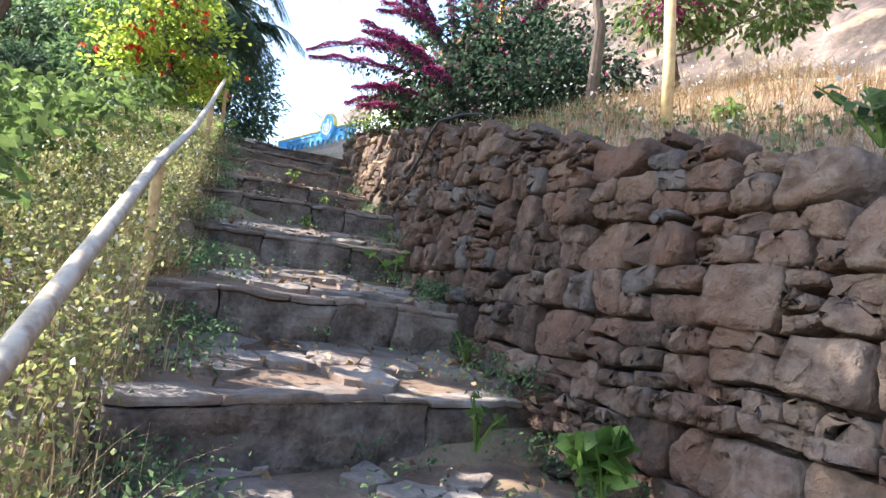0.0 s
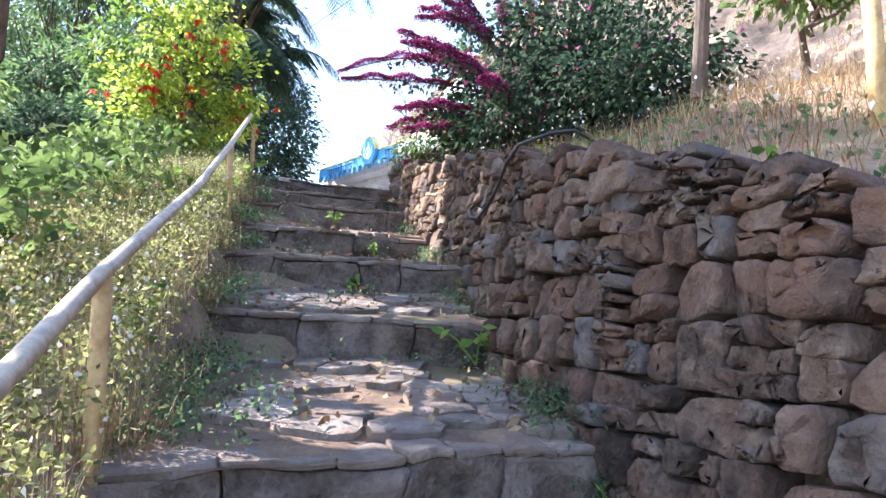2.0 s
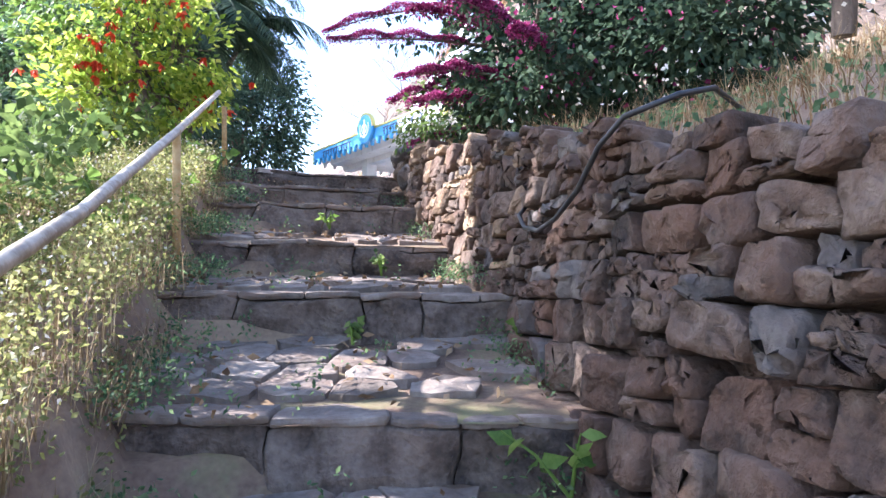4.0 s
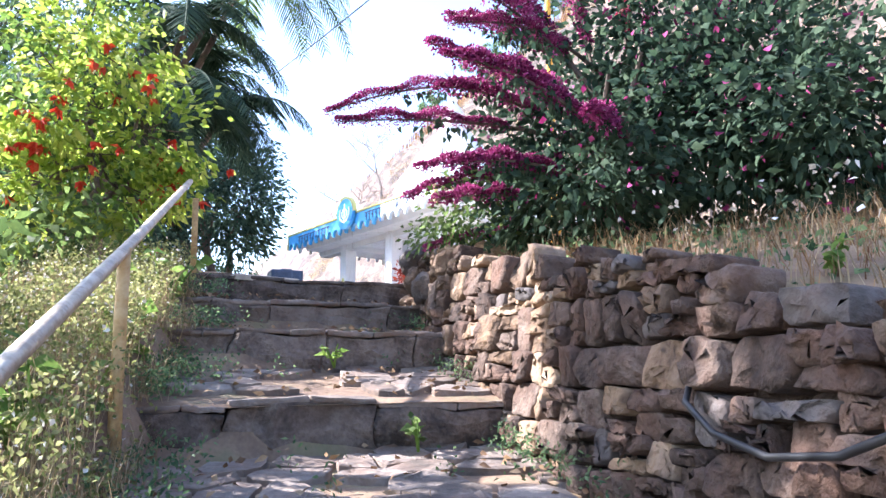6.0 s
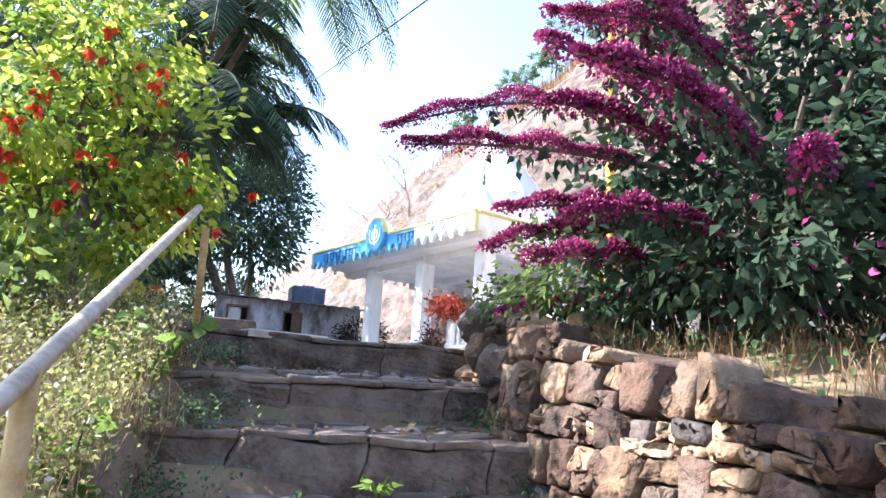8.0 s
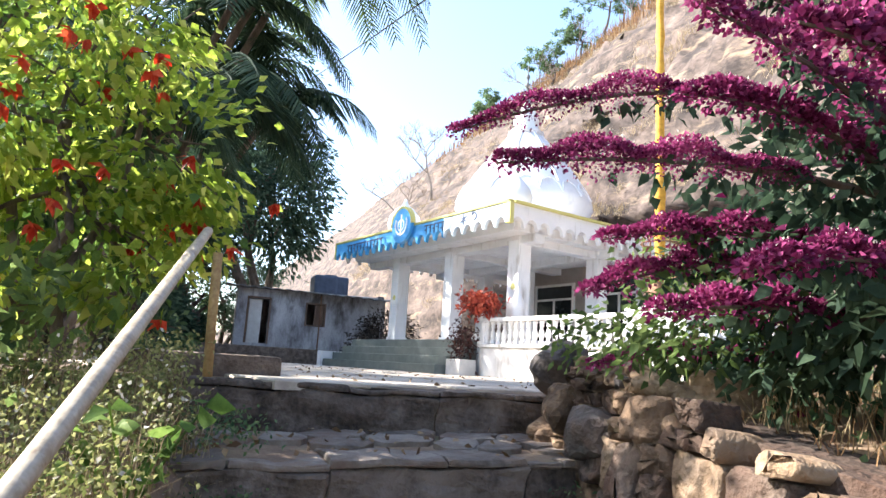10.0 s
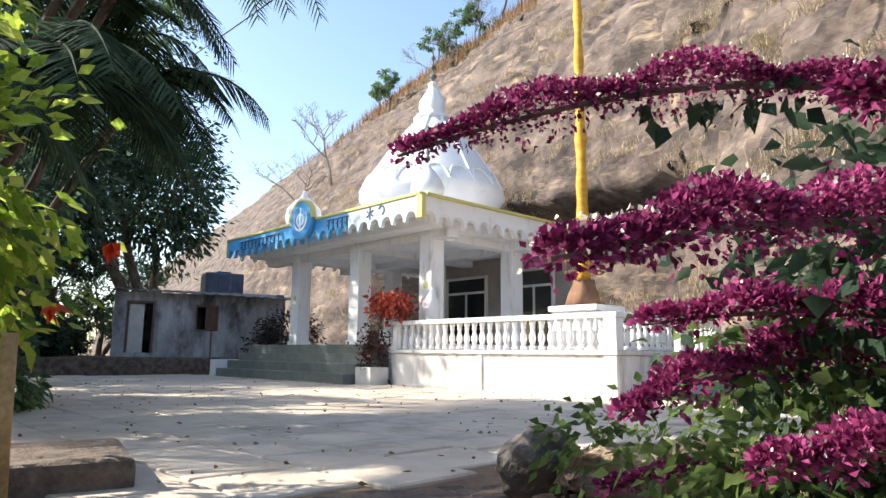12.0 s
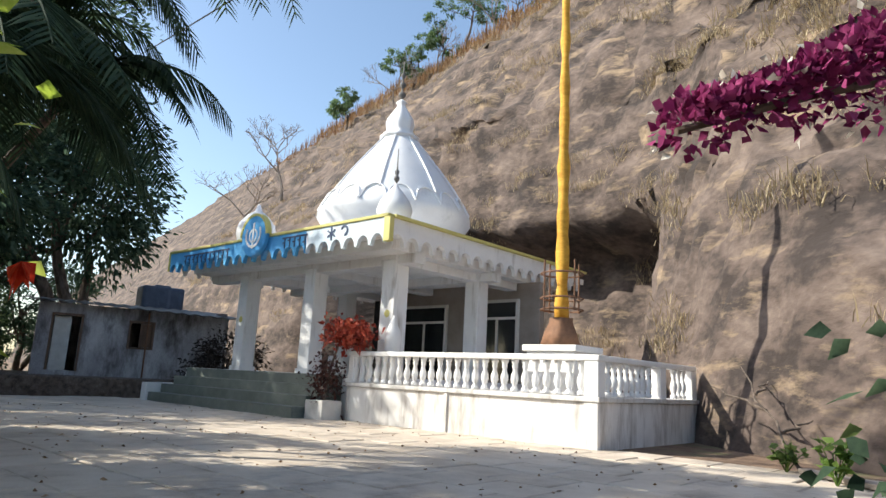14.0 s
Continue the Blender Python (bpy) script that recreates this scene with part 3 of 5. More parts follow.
rnd = random.Random(3)
bm = bmesh.new()
strokes(bm, 11.1, 11, 3.30, 0.20, rnd, -0.0 + 0.19)
part("lettering", bm, NAVY, shrine, "dark painted lettering")
bm = bmesh.new()
strokes(bm, 7.0, 5, 3.33, 0.20, rnd, 0.17)
part("lettering", bm, NAVY, shrine, "dark painted lettering")
bm = bmesh.new()
for a in range(6):
    box(bm, (-0.016, -0.012, 0), (0.016, 0, 0.13), 0, Matrix.Translation((5.5, -0.372, 3.48)) @ Matrix.Rotation(a * math.pi / 3, 4, "Y"))
part("symbol", bm, NAVY, shrine, "dark painted star symbol")
bm = bmesh.new()
arc_bar(bm, 5.12, 3.50, 0.09, 0.3, 4.6, 0.018, y=-0.386, n=14)
part("symbol", bm, NAVY, shrine, "dark painted curved symbol")

# dome
bm = bmesh.new()
PROFILE = [(1.66, 0), (1.70, 0.6), (1.82, 1.0), (1.97, 1.22), (1.95, 1.42), (1.78, 1.72), (1.52, 2.12), (1.28, 2.46), (1.06, 2.74), (0.84, 3.02), (0.61, 3.30), (0.45, 3.5)]
lathe(bm, PROFILE, 64, (7.68, 3.37, 3.5), lambda a, z: 1 + 0.008 * math.cos(8 * a) - 0.012 * (abs(math.sin(4 * a)) < 0.12) * (z > 1.9))
dome = part("dome", bm, DOMEWHITE, shrine, "white painted pointed dome with raised ribs", smooth=True)
bm = bmesh.new()
lathe(bm, [(1.92, -0.02), (1.95, 0.12), (1.86, 0.2), (1.72, 0.24)], 64, (7.68, 3.37, 3.5))
part("dome_ring", bm, DOMEWHITE, dome, smooth=True)
for k in range(8):
    a = k * math.pi / 4 + 0.2
    bm = bmesh.new()
    tube(bm, [(7.68 + (r + 0.012) * math.cos(a), 3.37 + (r + 0.012) * math.sin(a), 3.5 + z) for r, z in PROFILE[5:]], 0.032, 6)
    part("rib", bm, DOMEWHITE, dome)
bm = bmesh.new()
for k in range(18):
    a = k * math.pi / 9
    pts = []
    for q in np.linspace(-1, 1, 9):
        b = a + q * math.pi / 18
        z = 1.40 + 0.40 * math.sqrt(max(0, 1 - q * q))
        r = float(np.interp(z, [p[1] for p in PROFILE], [p[0] for p in PROFILE])) + 0.015
        pts.append((7.68 + r * math.cos(b), 3.37 + r * math.sin(b), 3.5 + z))
    tube(bm, pts, 0.03, 5)
part("petal_band", bm, DOMEWHITE, dome, "band of raised petals")
bm = bmesh.new()
lathe(bm, [(0.42, 0), (0.50, 0.04), (0.50, 0.12), (0.36, 0.17), (0.34, 0.3), (0.37, 0.45), (0.34, 0.62), (0.22, 0.82), (0.12, 0.98), (0.10, 1.03), (0.15, 1.09), (0.05, 1.18)], 32, (7.68, 3.37, 6.98), lambda a, z: 1 + 0.05 * math.cos(8 * a))
part("lantern", bm, DOMEWHITE, dome, smooth=True)
bm = bmesh.new()
lathe(bm, [(0.03, 0), (0.03, 0.1), (0.10, 0.16), (0.10, 0.22), (0.03, 0.28), (0.03, 0.38), (0.085, 0.44), (0.085, 0.5), (0.025, 0.56), (0.025, 0.66), (0.06, 0.72), (0.06, 0.78), (0.02, 0.84), (0.012, 1.15)], 14, (7.68, 3.37, 8.12))
part("finial", bm, TIN, dome, "dark metal finial of stacked beads", smooth=True)
bm = bmesh.new()
lathe(bm, [(0.30, 0), (0.30, 0.2), (0.42, 0.3), (0.47, 0.52), (0.42, 0.75), (0.26, 0.95), (0.09, 1.08), (0.03, 1.25)], 28, (9.25, 0.35, 3.5))
part("corner_dome", bm, DOMEWHITE, shrine, "small white corner dome", smooth=True)
sbox("dome_niche", (4.4, 0.2, 3.502), (5.1, 0.9, 3.80), DOMEWHITE, 0.02)
bm = bmesh.new()
lathe(bm, [(0.26, 0), (0.33, 0.1), (0.36, 0.25), (0.30, 0.42), (0.17, 0.6), (0.06, 0.72), (0.03, 0.8)], 24, (4.75, 0.55, 3.802))
spire = part("corner_dome", bm, DOMEWHITE, shrine, "small white corner dome", smooth=True)
bm = bmesh.new()
lathe(bm, [(0.014, 0), (0.02, 0.06), (0.055, 0.1), (0.055, 0.15), (0.02, 0.19), (0.045, 0.24), (0.045, 0.28), (0.015, 0.33), (0.008, 0.75)], 12, (4.75, 0.55, 4.58))
part("finial", bm, TIN, spire, "dark metal bead finial", smooth=True)


# windows in the inner wall
def window(u0, u1, z0, z1):
    w = thing("window", "dark glazed window with pale frame", "")
    w.parent = shrine
    for a, b in (((u0, 4.52, z0), (u0 + 0.07, 4.598, z1)), ((u1 - 0.07, 4.52, z0), (u1, 4.598, z1)), ((u0 + 0.07, 4.52, z1 - 0.07), (u1 - 0.07, 4.598, z1)), ((u0 + 0.07, 4.52, z1 - 0.48), (u1 - 0.07, 4.598, z1 - 0.42)), (((u0 + u1) / 2 - 0.03, 4.53, z0), ((u0 + u1) / 2 + 0.03, 4.597, z1 - 0.48))):
        boxpart("frame_bar", a, b, TERRA, w, 0.006)
    for a, b in ((u0 + 0.07, (u0 + u1) / 2 - 0.03), ((u0 + u1) / 2 + 0.03, u1 - 0.07)):
        boxpart("pane", (a, 4.56, z0), (b, 4.59, z1 - 0.48), GLASS, w, 0)
    boxpart("pane", (u0 + 0.07, 4.56, z1 - 0.42), (u1 - 0.07, 4.59, z1 - 0.07), GLASS, w, 0)


window(6.72, 8.28, 0.9, 2.72)
window(4.5, 5.75, 0.9, 2.78)

marker = on_shrine(thing("pointed_marker", "small white pointed marker standing beside the corner pillar", "marker"))
bm = bmesh.new()
lathe(bm, [(0.14, 0.692), (0.14, 1.45), (0.16, 1.52), (0.13, 1.66), (0.07, 1.80), (0.012, 1.95)], 16, (4.42, 0.40, 0))
part("body", bm, WHITE, marker, smooth=True)
for u in (4.84, 9.93):
    bm = bmesh.new()
    lathe(bm, [(0.075, 0), (0.075, 0.004), (0.0001, 0.004)], 12)
    bmesh.ops.transform(bm, matrix=Matrix.Translation((u - 0.02, 0.594, 2.02)) @ Matrix.Rotation(radians(90), 4, "X"), verts=bm.verts[:])
    part("paint_mark", bm, YELLOW, shrine, "round yellow-green paint mark on the pillar")

# front steps of the shrine
for k in range(4):
    sbox("tread", (5.75, -0.75 + 0.3 * k, -0.1 if k == 0 else 0.2 * k - 0.02), (11.4, 0.42, 0.2 * (k + 1) + (0.006 if k == 3 else 0)), GREYSTONE, 0.012, label="dark green-grey stone step")
sbox("step_cheek", (11.42, -0.80, -0.1), (11.68, 0.40, 0.42), WHITE, 0.015, label="low white side wall of the steps")

# balustrade along the terrace
rail_thing = on_shrine(thing("balustrade", "white turned balustrade round the terrace", "railing"))


def baluster_mesh():
    bm = bmesh.new()
    lathe(bm, [(0.058, 0), (0.058, 0.05), (0.032, 0.07), (0.040, 0.10), (0.060, 0.17), (0.056, 0.23), (0.032, 0.30), (0.030, 0.33), (0.046, 0.37), (0.036, 0.40), (0.056, 0.43), (0.056, 0.475)], 12)
    return bm


first = part("baluster", baluster_mesh(), WHITE, rail_thing, smooth=True)
first.location = (0.30, 0.08, 0.70)
spots = [(0.30 + 0.188 * k, 0.08) for k in range(1, 26)] + [(0.08, 0.42 + 0.19 * k) for k in range(8)] + [(0.08, 2.75 + 0.19 * k) for k in range(3)]
for u, v in spots:
    ob = new("baluster", first.data)
    ob.parent, ob.location = rail_thing, (u, v, 0.70)
boxpart("top_rail", (-0.02, -0.02, 1.175), (5.15, 0.18, 1.26), WHITE, rail_thing, 0.02)
boxpart("top_rail", (-0.015, 0.181, 1.177), (0.175, 3.55, 1.258), WHITE, rail_thing, 0.02)
boxpart("corner_pier", (-0.005, -0.005, 0.69), (0.21, 0.20, 1.174), WHITE, rail_thing, 0.012)
boxpart("end_pier", (5.0, 0.0, 0.69), (5.13, 0.16, 1.174), WHITE, rail_thing, 0.012)
for v in (2.05, 3.35):
    boxpart("pier", (0.0, v, 0.69), (0.16, v + 0.22, 1.176), WHITE, rail_thing, 0.012)

# flag pole wrapped in saffron cloth
pole = on_shrine(thing("flag_pole", "tall flag pole wrapped in saffron cloth", "flag pole"))
boxpart("pedestal", (0.60, 0.40, 0.69), (1.45, 1.15, 1.32), WHITE, pole, 0.02, "white pedestal")
boxpart("pedestal_cap", (0.55, 0.35, 1.322), (1.5, 1.20, 1.42), WHITE, pole, 0.02)
bm = bmesh.new()
lathe(bm, [(0.02, 1.42), (0.30, 1.43), (0.24, 1.62), (0.17, 1.78), (0.17, 1.85)], 18, (1.02, 0.72, 0), lambda a, z: 1 + 0.12 * math.sin(5 * a + 3 * z))
part("cloth_base", bm, RUST, pole, "gathered rust cloth at the foot", smooth=True)
bm = bmesh.new()
rows = [(0.105 - 0.002 * k + 0.014 * math.sin(k * 2.3), 1.8 + 0.28 * k) for k in range(34)]
lathe(bm, rows, 14, (1.02, 0.72, 0), lambda a, z: 1 + 0.10 * math.sin(2 * a + 5.0 * z))
part("wrapped_pole", bm, SAFFRON, pole, "saffron cloth wound round the pole", smooth=True)
bm = bmesh.new()
for z in (1.98, 2.16, 2.55):
    pts = [(1.02 + 0.33 * math.cos(a), 0.72 + 0.33 * math.sin(a), z) for a in np.linspace(0, 2 * math.pi, 13)]
    tube(bm, pts, 0.016, 5)
for k in range(4):
    a = k * math.pi / 2 + 0.4
    tube(bm, [(1.02 + 0.33 * math.cos(a), 0.72 + 0.33 * math.sin(a), z) for z in (1.95, 2.75)], 0.016, 5)
part("climbing_cage", bm, RUST, pole, "small rusty cage round the pole")

# ---- the shed ----
SHED = Matrix.Translation((3.95, 29.3, 4.12)) @ Matrix.Rotation(radians(-4), 4, "Z")
shed = thing("shed", "old lean-to shed with stained plaster and tin roof", "shed", m=SHED)


def panelled_wall(name, length, height, holes, thick, mat):
    """Wall along x with rectangular openings cut right through."""
    bm = bmesh.new()
    xs_ = sorted({0, length, *[h[0] for h in holes], *[h[1] for h in holes]})
    zs_ = sorted({0, height, *[h[2] for h in holes], *[h[3] for h in holes]})
    for xa, xb in zip(xs_, xs_[1:]):
        for za, zb in zip(zs_, zs_[1:]):
            if not any(h[0] <= (xa + xb) / 2 <= h[1] and h[2] <= (za + zb) / 2 <= h[3] for h in holes):
                box(bm, (xa, 0, za), (xb, thick, zb))
    bmesh.ops.remove_doubles(bm, verts=bm.verts[:], dist=0.0005)
    return part(name, bm, mat, shed)


panelled_wall("front_wall", 4.9, 1.88, [(0.38, 1.02, 0.12, 1.56), (2.22, 2.86, 0.80, 1.54)], 0.22, PLASTER)
boxpart("side_wall", (0, 0.222, 0), (0.22, 3.2, 2.0), PLASTER, shed, 0.01)
boxpart("side_wall", (4.68, 0.222, 0), (4.9, 3.2, 2.0), PLASTER, shed, 0.01)
boxpart("rear_wall", (0.222, 3.0, 0), (4.678, 3.2, 2.0), PLASTER, shed, 0.01)
boxpart("door", (0.40, 0.10, 0.12), (0.80, 0.15, 1.54), TERRA, shed, 0.006, "pale flat door standing ajar")
for a, b in (((0.32, -0.02, 0.12), (0.378, 0.12, 1.62)), ((1.022, -0.02, 0.12), (1.08, 0.12, 1.62)), ((0.378, -0.02, 1.562), (1.022, 0.12, 1.62))):
    boxpart("door_frame", a, b, WOOD, shed, 0.005)
for a, b in (((2.2, -0.015, 0.78), (2.26, 0.14, 1.56)), ((2.82, -0.015, 0.78), (2.88, 0.14, 1.56)), ((2.26, -0.014, 1.50), (2.82, 0.14, 1.56)), ((2.26, -0.014, 0.78), (2.82, 0.14, 0.83)), ((2.51, -0.01, 0.83), (2.56, 0.10, 1.50))):
    boxpart("window_frame", a, b, WOOD, shed, 0.005)
boxpart("shutter", (2.565, 0.03, 0.84), (2.81, 0.06, 1.49), WOOD, shed, 0.005, "old brown wooden shutter")
bm = bmesh.new()
n = 60
for k in range(n):
    xa, xb = -0.4 + 5.7 * k / n, -0.4 + 5.7 * (k + 1) / n
    za, zb = 0.02 * math.sin(k * 1.57), 0.02 * math.sin((k + 1) * 1.57)
    q = [bm.verts.new(p) for p in ((xa, -0.35, 1.93 + za - xa * 0.02), (xb, -0.35, 1.93 + zb - xb * 0.02), (xb, 3.4, 2.25 + zb), (xa, 3.4, 2.25 + za), (xa, -0.35, 1.90 + za - xa * 0.02), (xb, -0.35, 1.90 + zb - xb * 0.02), (xb, 3.4, 2.22 + zb), (xa, 3.4, 2.22 + za))]
    for f in ((0, 1, 2, 3), (7, 6, 5, 4), (0, 4, 5, 1), (3, 2, 6, 7)):
        bm.faces.new([q[i] for i in f])
part("tin_roof", bm, TIN, shed, "dark corrugated tin roof")
boxpart("drain_pipe", (2.66, -0.10, -0.3), (2.70, -0.06, 1.8), RUST, shed, 0.005)
tank = thing("water_tank", "dull blue boxy water tank behind the shed", "water tank", m=Matrix.Translation((7.75, 33.2, PLAZA)))
boxpart("stand", (-0.6, -0.45, 0), (0.6, 0.45, 2.55), PLASTER, tank, 0.02)
boxpart("tank_body", (-0.68, -0.5, 2.552), (0.68, 0.5, 3.45), CURTAIN, tank, 0.08)
for k in range(4):
    boxpart("rib", (-0.60 + 0.36 * k, -0.52, 2.62), (-0.50 + 0.36 * k, -0.498, 3.36), CURTAIN, tank, 0.01)
boxpart("lid", (-0.25, -0.25, 3.452), (0.25, 0.25, 3.52), CURTAIN, tank, 0.02)

boxpart("shed_platform", (0.2, 27.4, PLAZA - 0.1), (9.4, 34.0, 4.12), STEP, None, 0.04)
tagged(bpy.data.objects["shed_platform"], "low dark stone platform in front of the shed", "platform", kind="structure")

# ---- planting helpers ----
def tree_limbs(bm, base, top, r0, r1, rnd, bends=5, wander=0.15):
    b, t = Vector(base), Vector(top)
    pts = [b.lerp(t, k / bends) + Vector((rnd.uniform(-wander, wander), rnd.uniform(-wander, wander), 0)) * (0 < k < bends) for k in range(bends + 1)]
    tube(bm, pts, [r0 + (r1 - r0) * k / bends for k in range(bends + 1)], 9)
    return pts


def crown_points(blobs, count, shell=0.55):
    """Points in many small uneven clumps; blobs: centre, radii."""
    weights = np.array([b[1][0] * b[1][1] * b[1][2] for b in blobs]) ** 0.75
    weights /= weights.sum()
    pts, axes = [], []
    for (c, r), w in zip(blobs, weights):
        m = max(3, int(count * w / 45))
        d = unit(RNG.normal(0, 1, (m, 3)))
        rad = RNG.uniform(shell, 1.0, (m, 1)) ** 0.7
        centres = np.array(c) + d * rad * np.array(r)
        for q, dd in zip(centres, d):
            k = RNG.integers(25, 65)
            spread = 0.16 * (r[0] + r[2]) / 2 + 0.05
            p = q + RNG.normal(0, spread, (k, 3)) * np.array([1, 1, 0.65])
            pts.append(p)
            axes.append(unit(p - q + 0.6 * dd + np.array([0, 0, -0.15])))
    return np.concatenate(pts), np.concatenate(axes)


def tree(name, label, base, tops, blobs, leaf, count, length, width, r0=0.16, bark=BARK, seed=1, category="tree"):
    rnd = random.Random(seed)
    t = thing(name, label, category, {"slope_tree": "trees below the court", "ridge_tree": "trees on the ridge"}.get(name, ""))
    bm = bmesh.new()
    for top in tops:
        pts = tree_limbs(bm, base, top, r0, r0 * 0.35, rnd)
    part("trunk", bm, bark, t)
    bm = bmesh.new()
    for (c, r) in blobs:
        near = min(tops, key=lambda p: (Vector(p) - Vector(c)).length)
        s = Vector(base).lerp(Vector(near), rnd.uniform(0.55, 1.0))
        tree_limbs(bm, s, c, r0 * 0.32, 0.012, rnd, 4, 0.12)
        for k in range(4):
            e = Vector(c) + Vector((rnd.uniform(-1, 1) * r[0], rnd.uniform(-1, 1) * r[1], rnd.uniform(-0.6, 1) * r[2]))
            tree_limbs(bm, Vector(s).lerp(Vector(c), 0.6), e, r0 * 0.16, 0.006, rnd, 3, 0.06)
    part("branching", bm, bark, t, kind="stuff")
    p, a = crown_points(blobs, count)
    leaves("crown", p, a, length, width, leaf, t)
    return t


def fronds(parent, crown, n, reach, mat, rnd, droop=0.9, leaflet=0.45):
    """Feather palm leaves: an arching rib with hanging leaflets, one part a frond."""
    for k in range(n):
        a = 2 * math.pi * k / n + rnd.uniform(-0.3, 0.3)
        rise = rnd.uniform(0.25, 0.9)
        L = reach * rnd.uniform(0.8, 1.1)
        rib = []
        for s in np.linspace(0, 1, 12):
            out = L * (s - 0.12 * s * s)
            rib.append(Vector(crown) + Vector((math.cos(a) * out, math.sin(a) * out, L * (rise * s - droop * s * s * 1.05))))
        bm = bmesh.new()
        tube(bm, rib, [0.03 * (1 - s) + 0.006 for s in np.linspace(0, 1, 12)], 5)
        for i in range(1, 44):
            s = i / 44
            j = min(10, int(s * 11))
            p = rib[j].lerp(rib[j + 1], s * 11 - j)
            d = (rib[j + 1] - rib[j]).normalized()
            sd = d.cross(Vector((0, 0, 1))).normalized()
            ll = leaflet * (0.35 + 1.3 * math.sin(math.pi * min(1, s * 0.85 + 0.1)) * 0.6)
            for sign in (-1, 1):
                tip = p + sd * sign * ll * 0.75 + d * ll * 0.55 + Vector((0, 0, -ll * rnd.uniform(0.25, 0.55)))
                mid = p.lerp(tip, 0.5) + Vector((0, 0, 0.05 * ll))
                w = d * 0.014
                vs = [bm.verts.new(q) for q in (p - w, p + w, mid + w * 1.3, tip, mid - w * 1.3)]
                bm.faces.new(vs)
        part("frond", bm, mat, parent)


# ---- railing ----
railing = thing("stair_railing", "worn cream-painted pipe handrail on yellow posts beside the steps", "railing")
bm = bmesh.new()
RAIL = [(0.50, 0.0, 0.58), (0.76, 1.6, 1.14), (1.09, 3.92, 1.95), (1.40, 5.9, 2.58), (1.71, 7.82, 3.32), (1.93, 9.25, 3.88), (2.14, 10.62, 4.42)]
tube(bm, RAIL, 0.025, 14)
part("handrail", bm, PIPE, railing, "cream painted pipe with worn patches", smooth=True)
for (x, y, zt), zb in (((0.62, 0.75, 0.82), -0.1), ((1.10, 3.95, 1.95), 0.95), ((1.71, 7.82, 3.33), 2.3), ((2.22, 10.95, 4.36), 3.5)):
    bm = bmesh.new()
    tube(bm, [(x + 0.03, y + 0.02, zb), (x + 0.012, y + 0.01, (zb + zt) / 2), (x, y, zt)], [0.028, 0.027, 0.027], 12)
    part("post", bm, POST, railing, "yellow painted post", smooth=True)

# ---- vegetation below the rail ----
rg = np.random.default_rng(11)


def scatter(n, x0, x1, y0, y1, keep=None, offset=0.0):
    out = []
    while len(out) < n:
        y = rg.uniform(y0, y1)
        x = rg.uniform(x0, x1) if not callable(x0) else rg.uniform(x0(y), x1(y))
        if keep is None or keep(x, y):
            out.append((x, y, ground_z(x, y) + offset))
    return np.array(out)


side = lambda d0, d1: (lambda y: left_x(y) - d1, lambda y: left_x(y) - d0)
lo, hi = side(0.02, 2.2)
p = scatter(17000, lo, hi, 0.5, 11.0)
blades("dry_grass", p, 0.26, 0.002, STRAW, label="dry straw grass on the bank below the rail", category="grass")
lo, hi = side(0.0, 1.0)
p = np.repeat(scatter(4200, lo, hi, 0.8, 10.8), 10, axis=0)
p[:, :2] += rg.normal(0, 0.05, (len(p), 2))
p[:, 2] += rg.uniform(0.01, 0.33, len(p))
leaves("low_herbs", p, rg.normal(0, 1, (len(p), 3)) + np.array([0, 0, 0.6]), 0.028, 0.016, HERB, label="small dry herbs crowding the edge of the steps", category="herbs", kind="stuff")
p = scatter(1500, lo, hi, 0.8, 10.5)
p[:, 2] += rg.uniform(0.08, 0.4, len(p))
leaves("seed_heads", p, rg.normal(0, 1, (len(p), 3)), 0.022, 0.02, CREAM, label="tiny pale dry seed heads among the herbs", category="flowers", kind="stuff")
lo, hi = side(0.0, 1.1)
p = scatter(420, lo, hi, 1.0, 10.6)
blades("dry_stalks", p, 0.42, 0.003, STRAW, lean=0.5, label="thin dry stalks leaning over the step ends", category="stalks")
lo, hi = side(0.7, 3.4)
p = scatter(360, lo, hi, 1.0, 11.0)
q = np.repeat(p, 26, axis=0)
q[:, :2] += rg.normal(0, 0.12, (len(q), 2))
q[:, 2] += rg.uniform(0.05, 0.75, len(q))
leaves("green_weeds", q, rg.normal(0, 1, (len(q), 3)) + np.array([0, 0, 0.3]), 0.11, 0.06, LEAF_MID, label="broad green weeds on the slope below the rail", category="weeds", kind="stuff")


def weed(at, n, size, height, mat, label, seed, name="weed"):
    """A single rosette or stem plant with its own leaves."""
    r = np.random.default_rng(seed)
    t = thing(name, label, "plant", "weeds beside the steps")
    bm = bmesh.new()
    stems = []
    for k in range(max(2, n // 6)):
        tip = Vector(at) + Vector((r.normal(0, height * 0.35), r.normal(0, height * 0.35), height * r.uniform(0.6, 1.1)))
        tube(bm, [at, Vector(at).lerp(tip, 0.5) + Vector((0, 0, 0.03)), tip], [0.008, 0.006, 0.003], 5)
        stems.append(tip)
    part("stem", bm, LEAF_FRESH, t, kind="stuff")
    c = np.array([Vector(at).lerp(stems[k % len(stems)], r.uniform(0.35, 1.0)) for k in range(n)])
    ax = unit(np.stack([r.normal(0, 1, n), r.normal(0, 1, n), r.uniform(-0.1, 0.7, n)], 1))
    leaves("foliage", c, ax, size, size * 0.75, mat, t, 0.25, jitter=0.1)


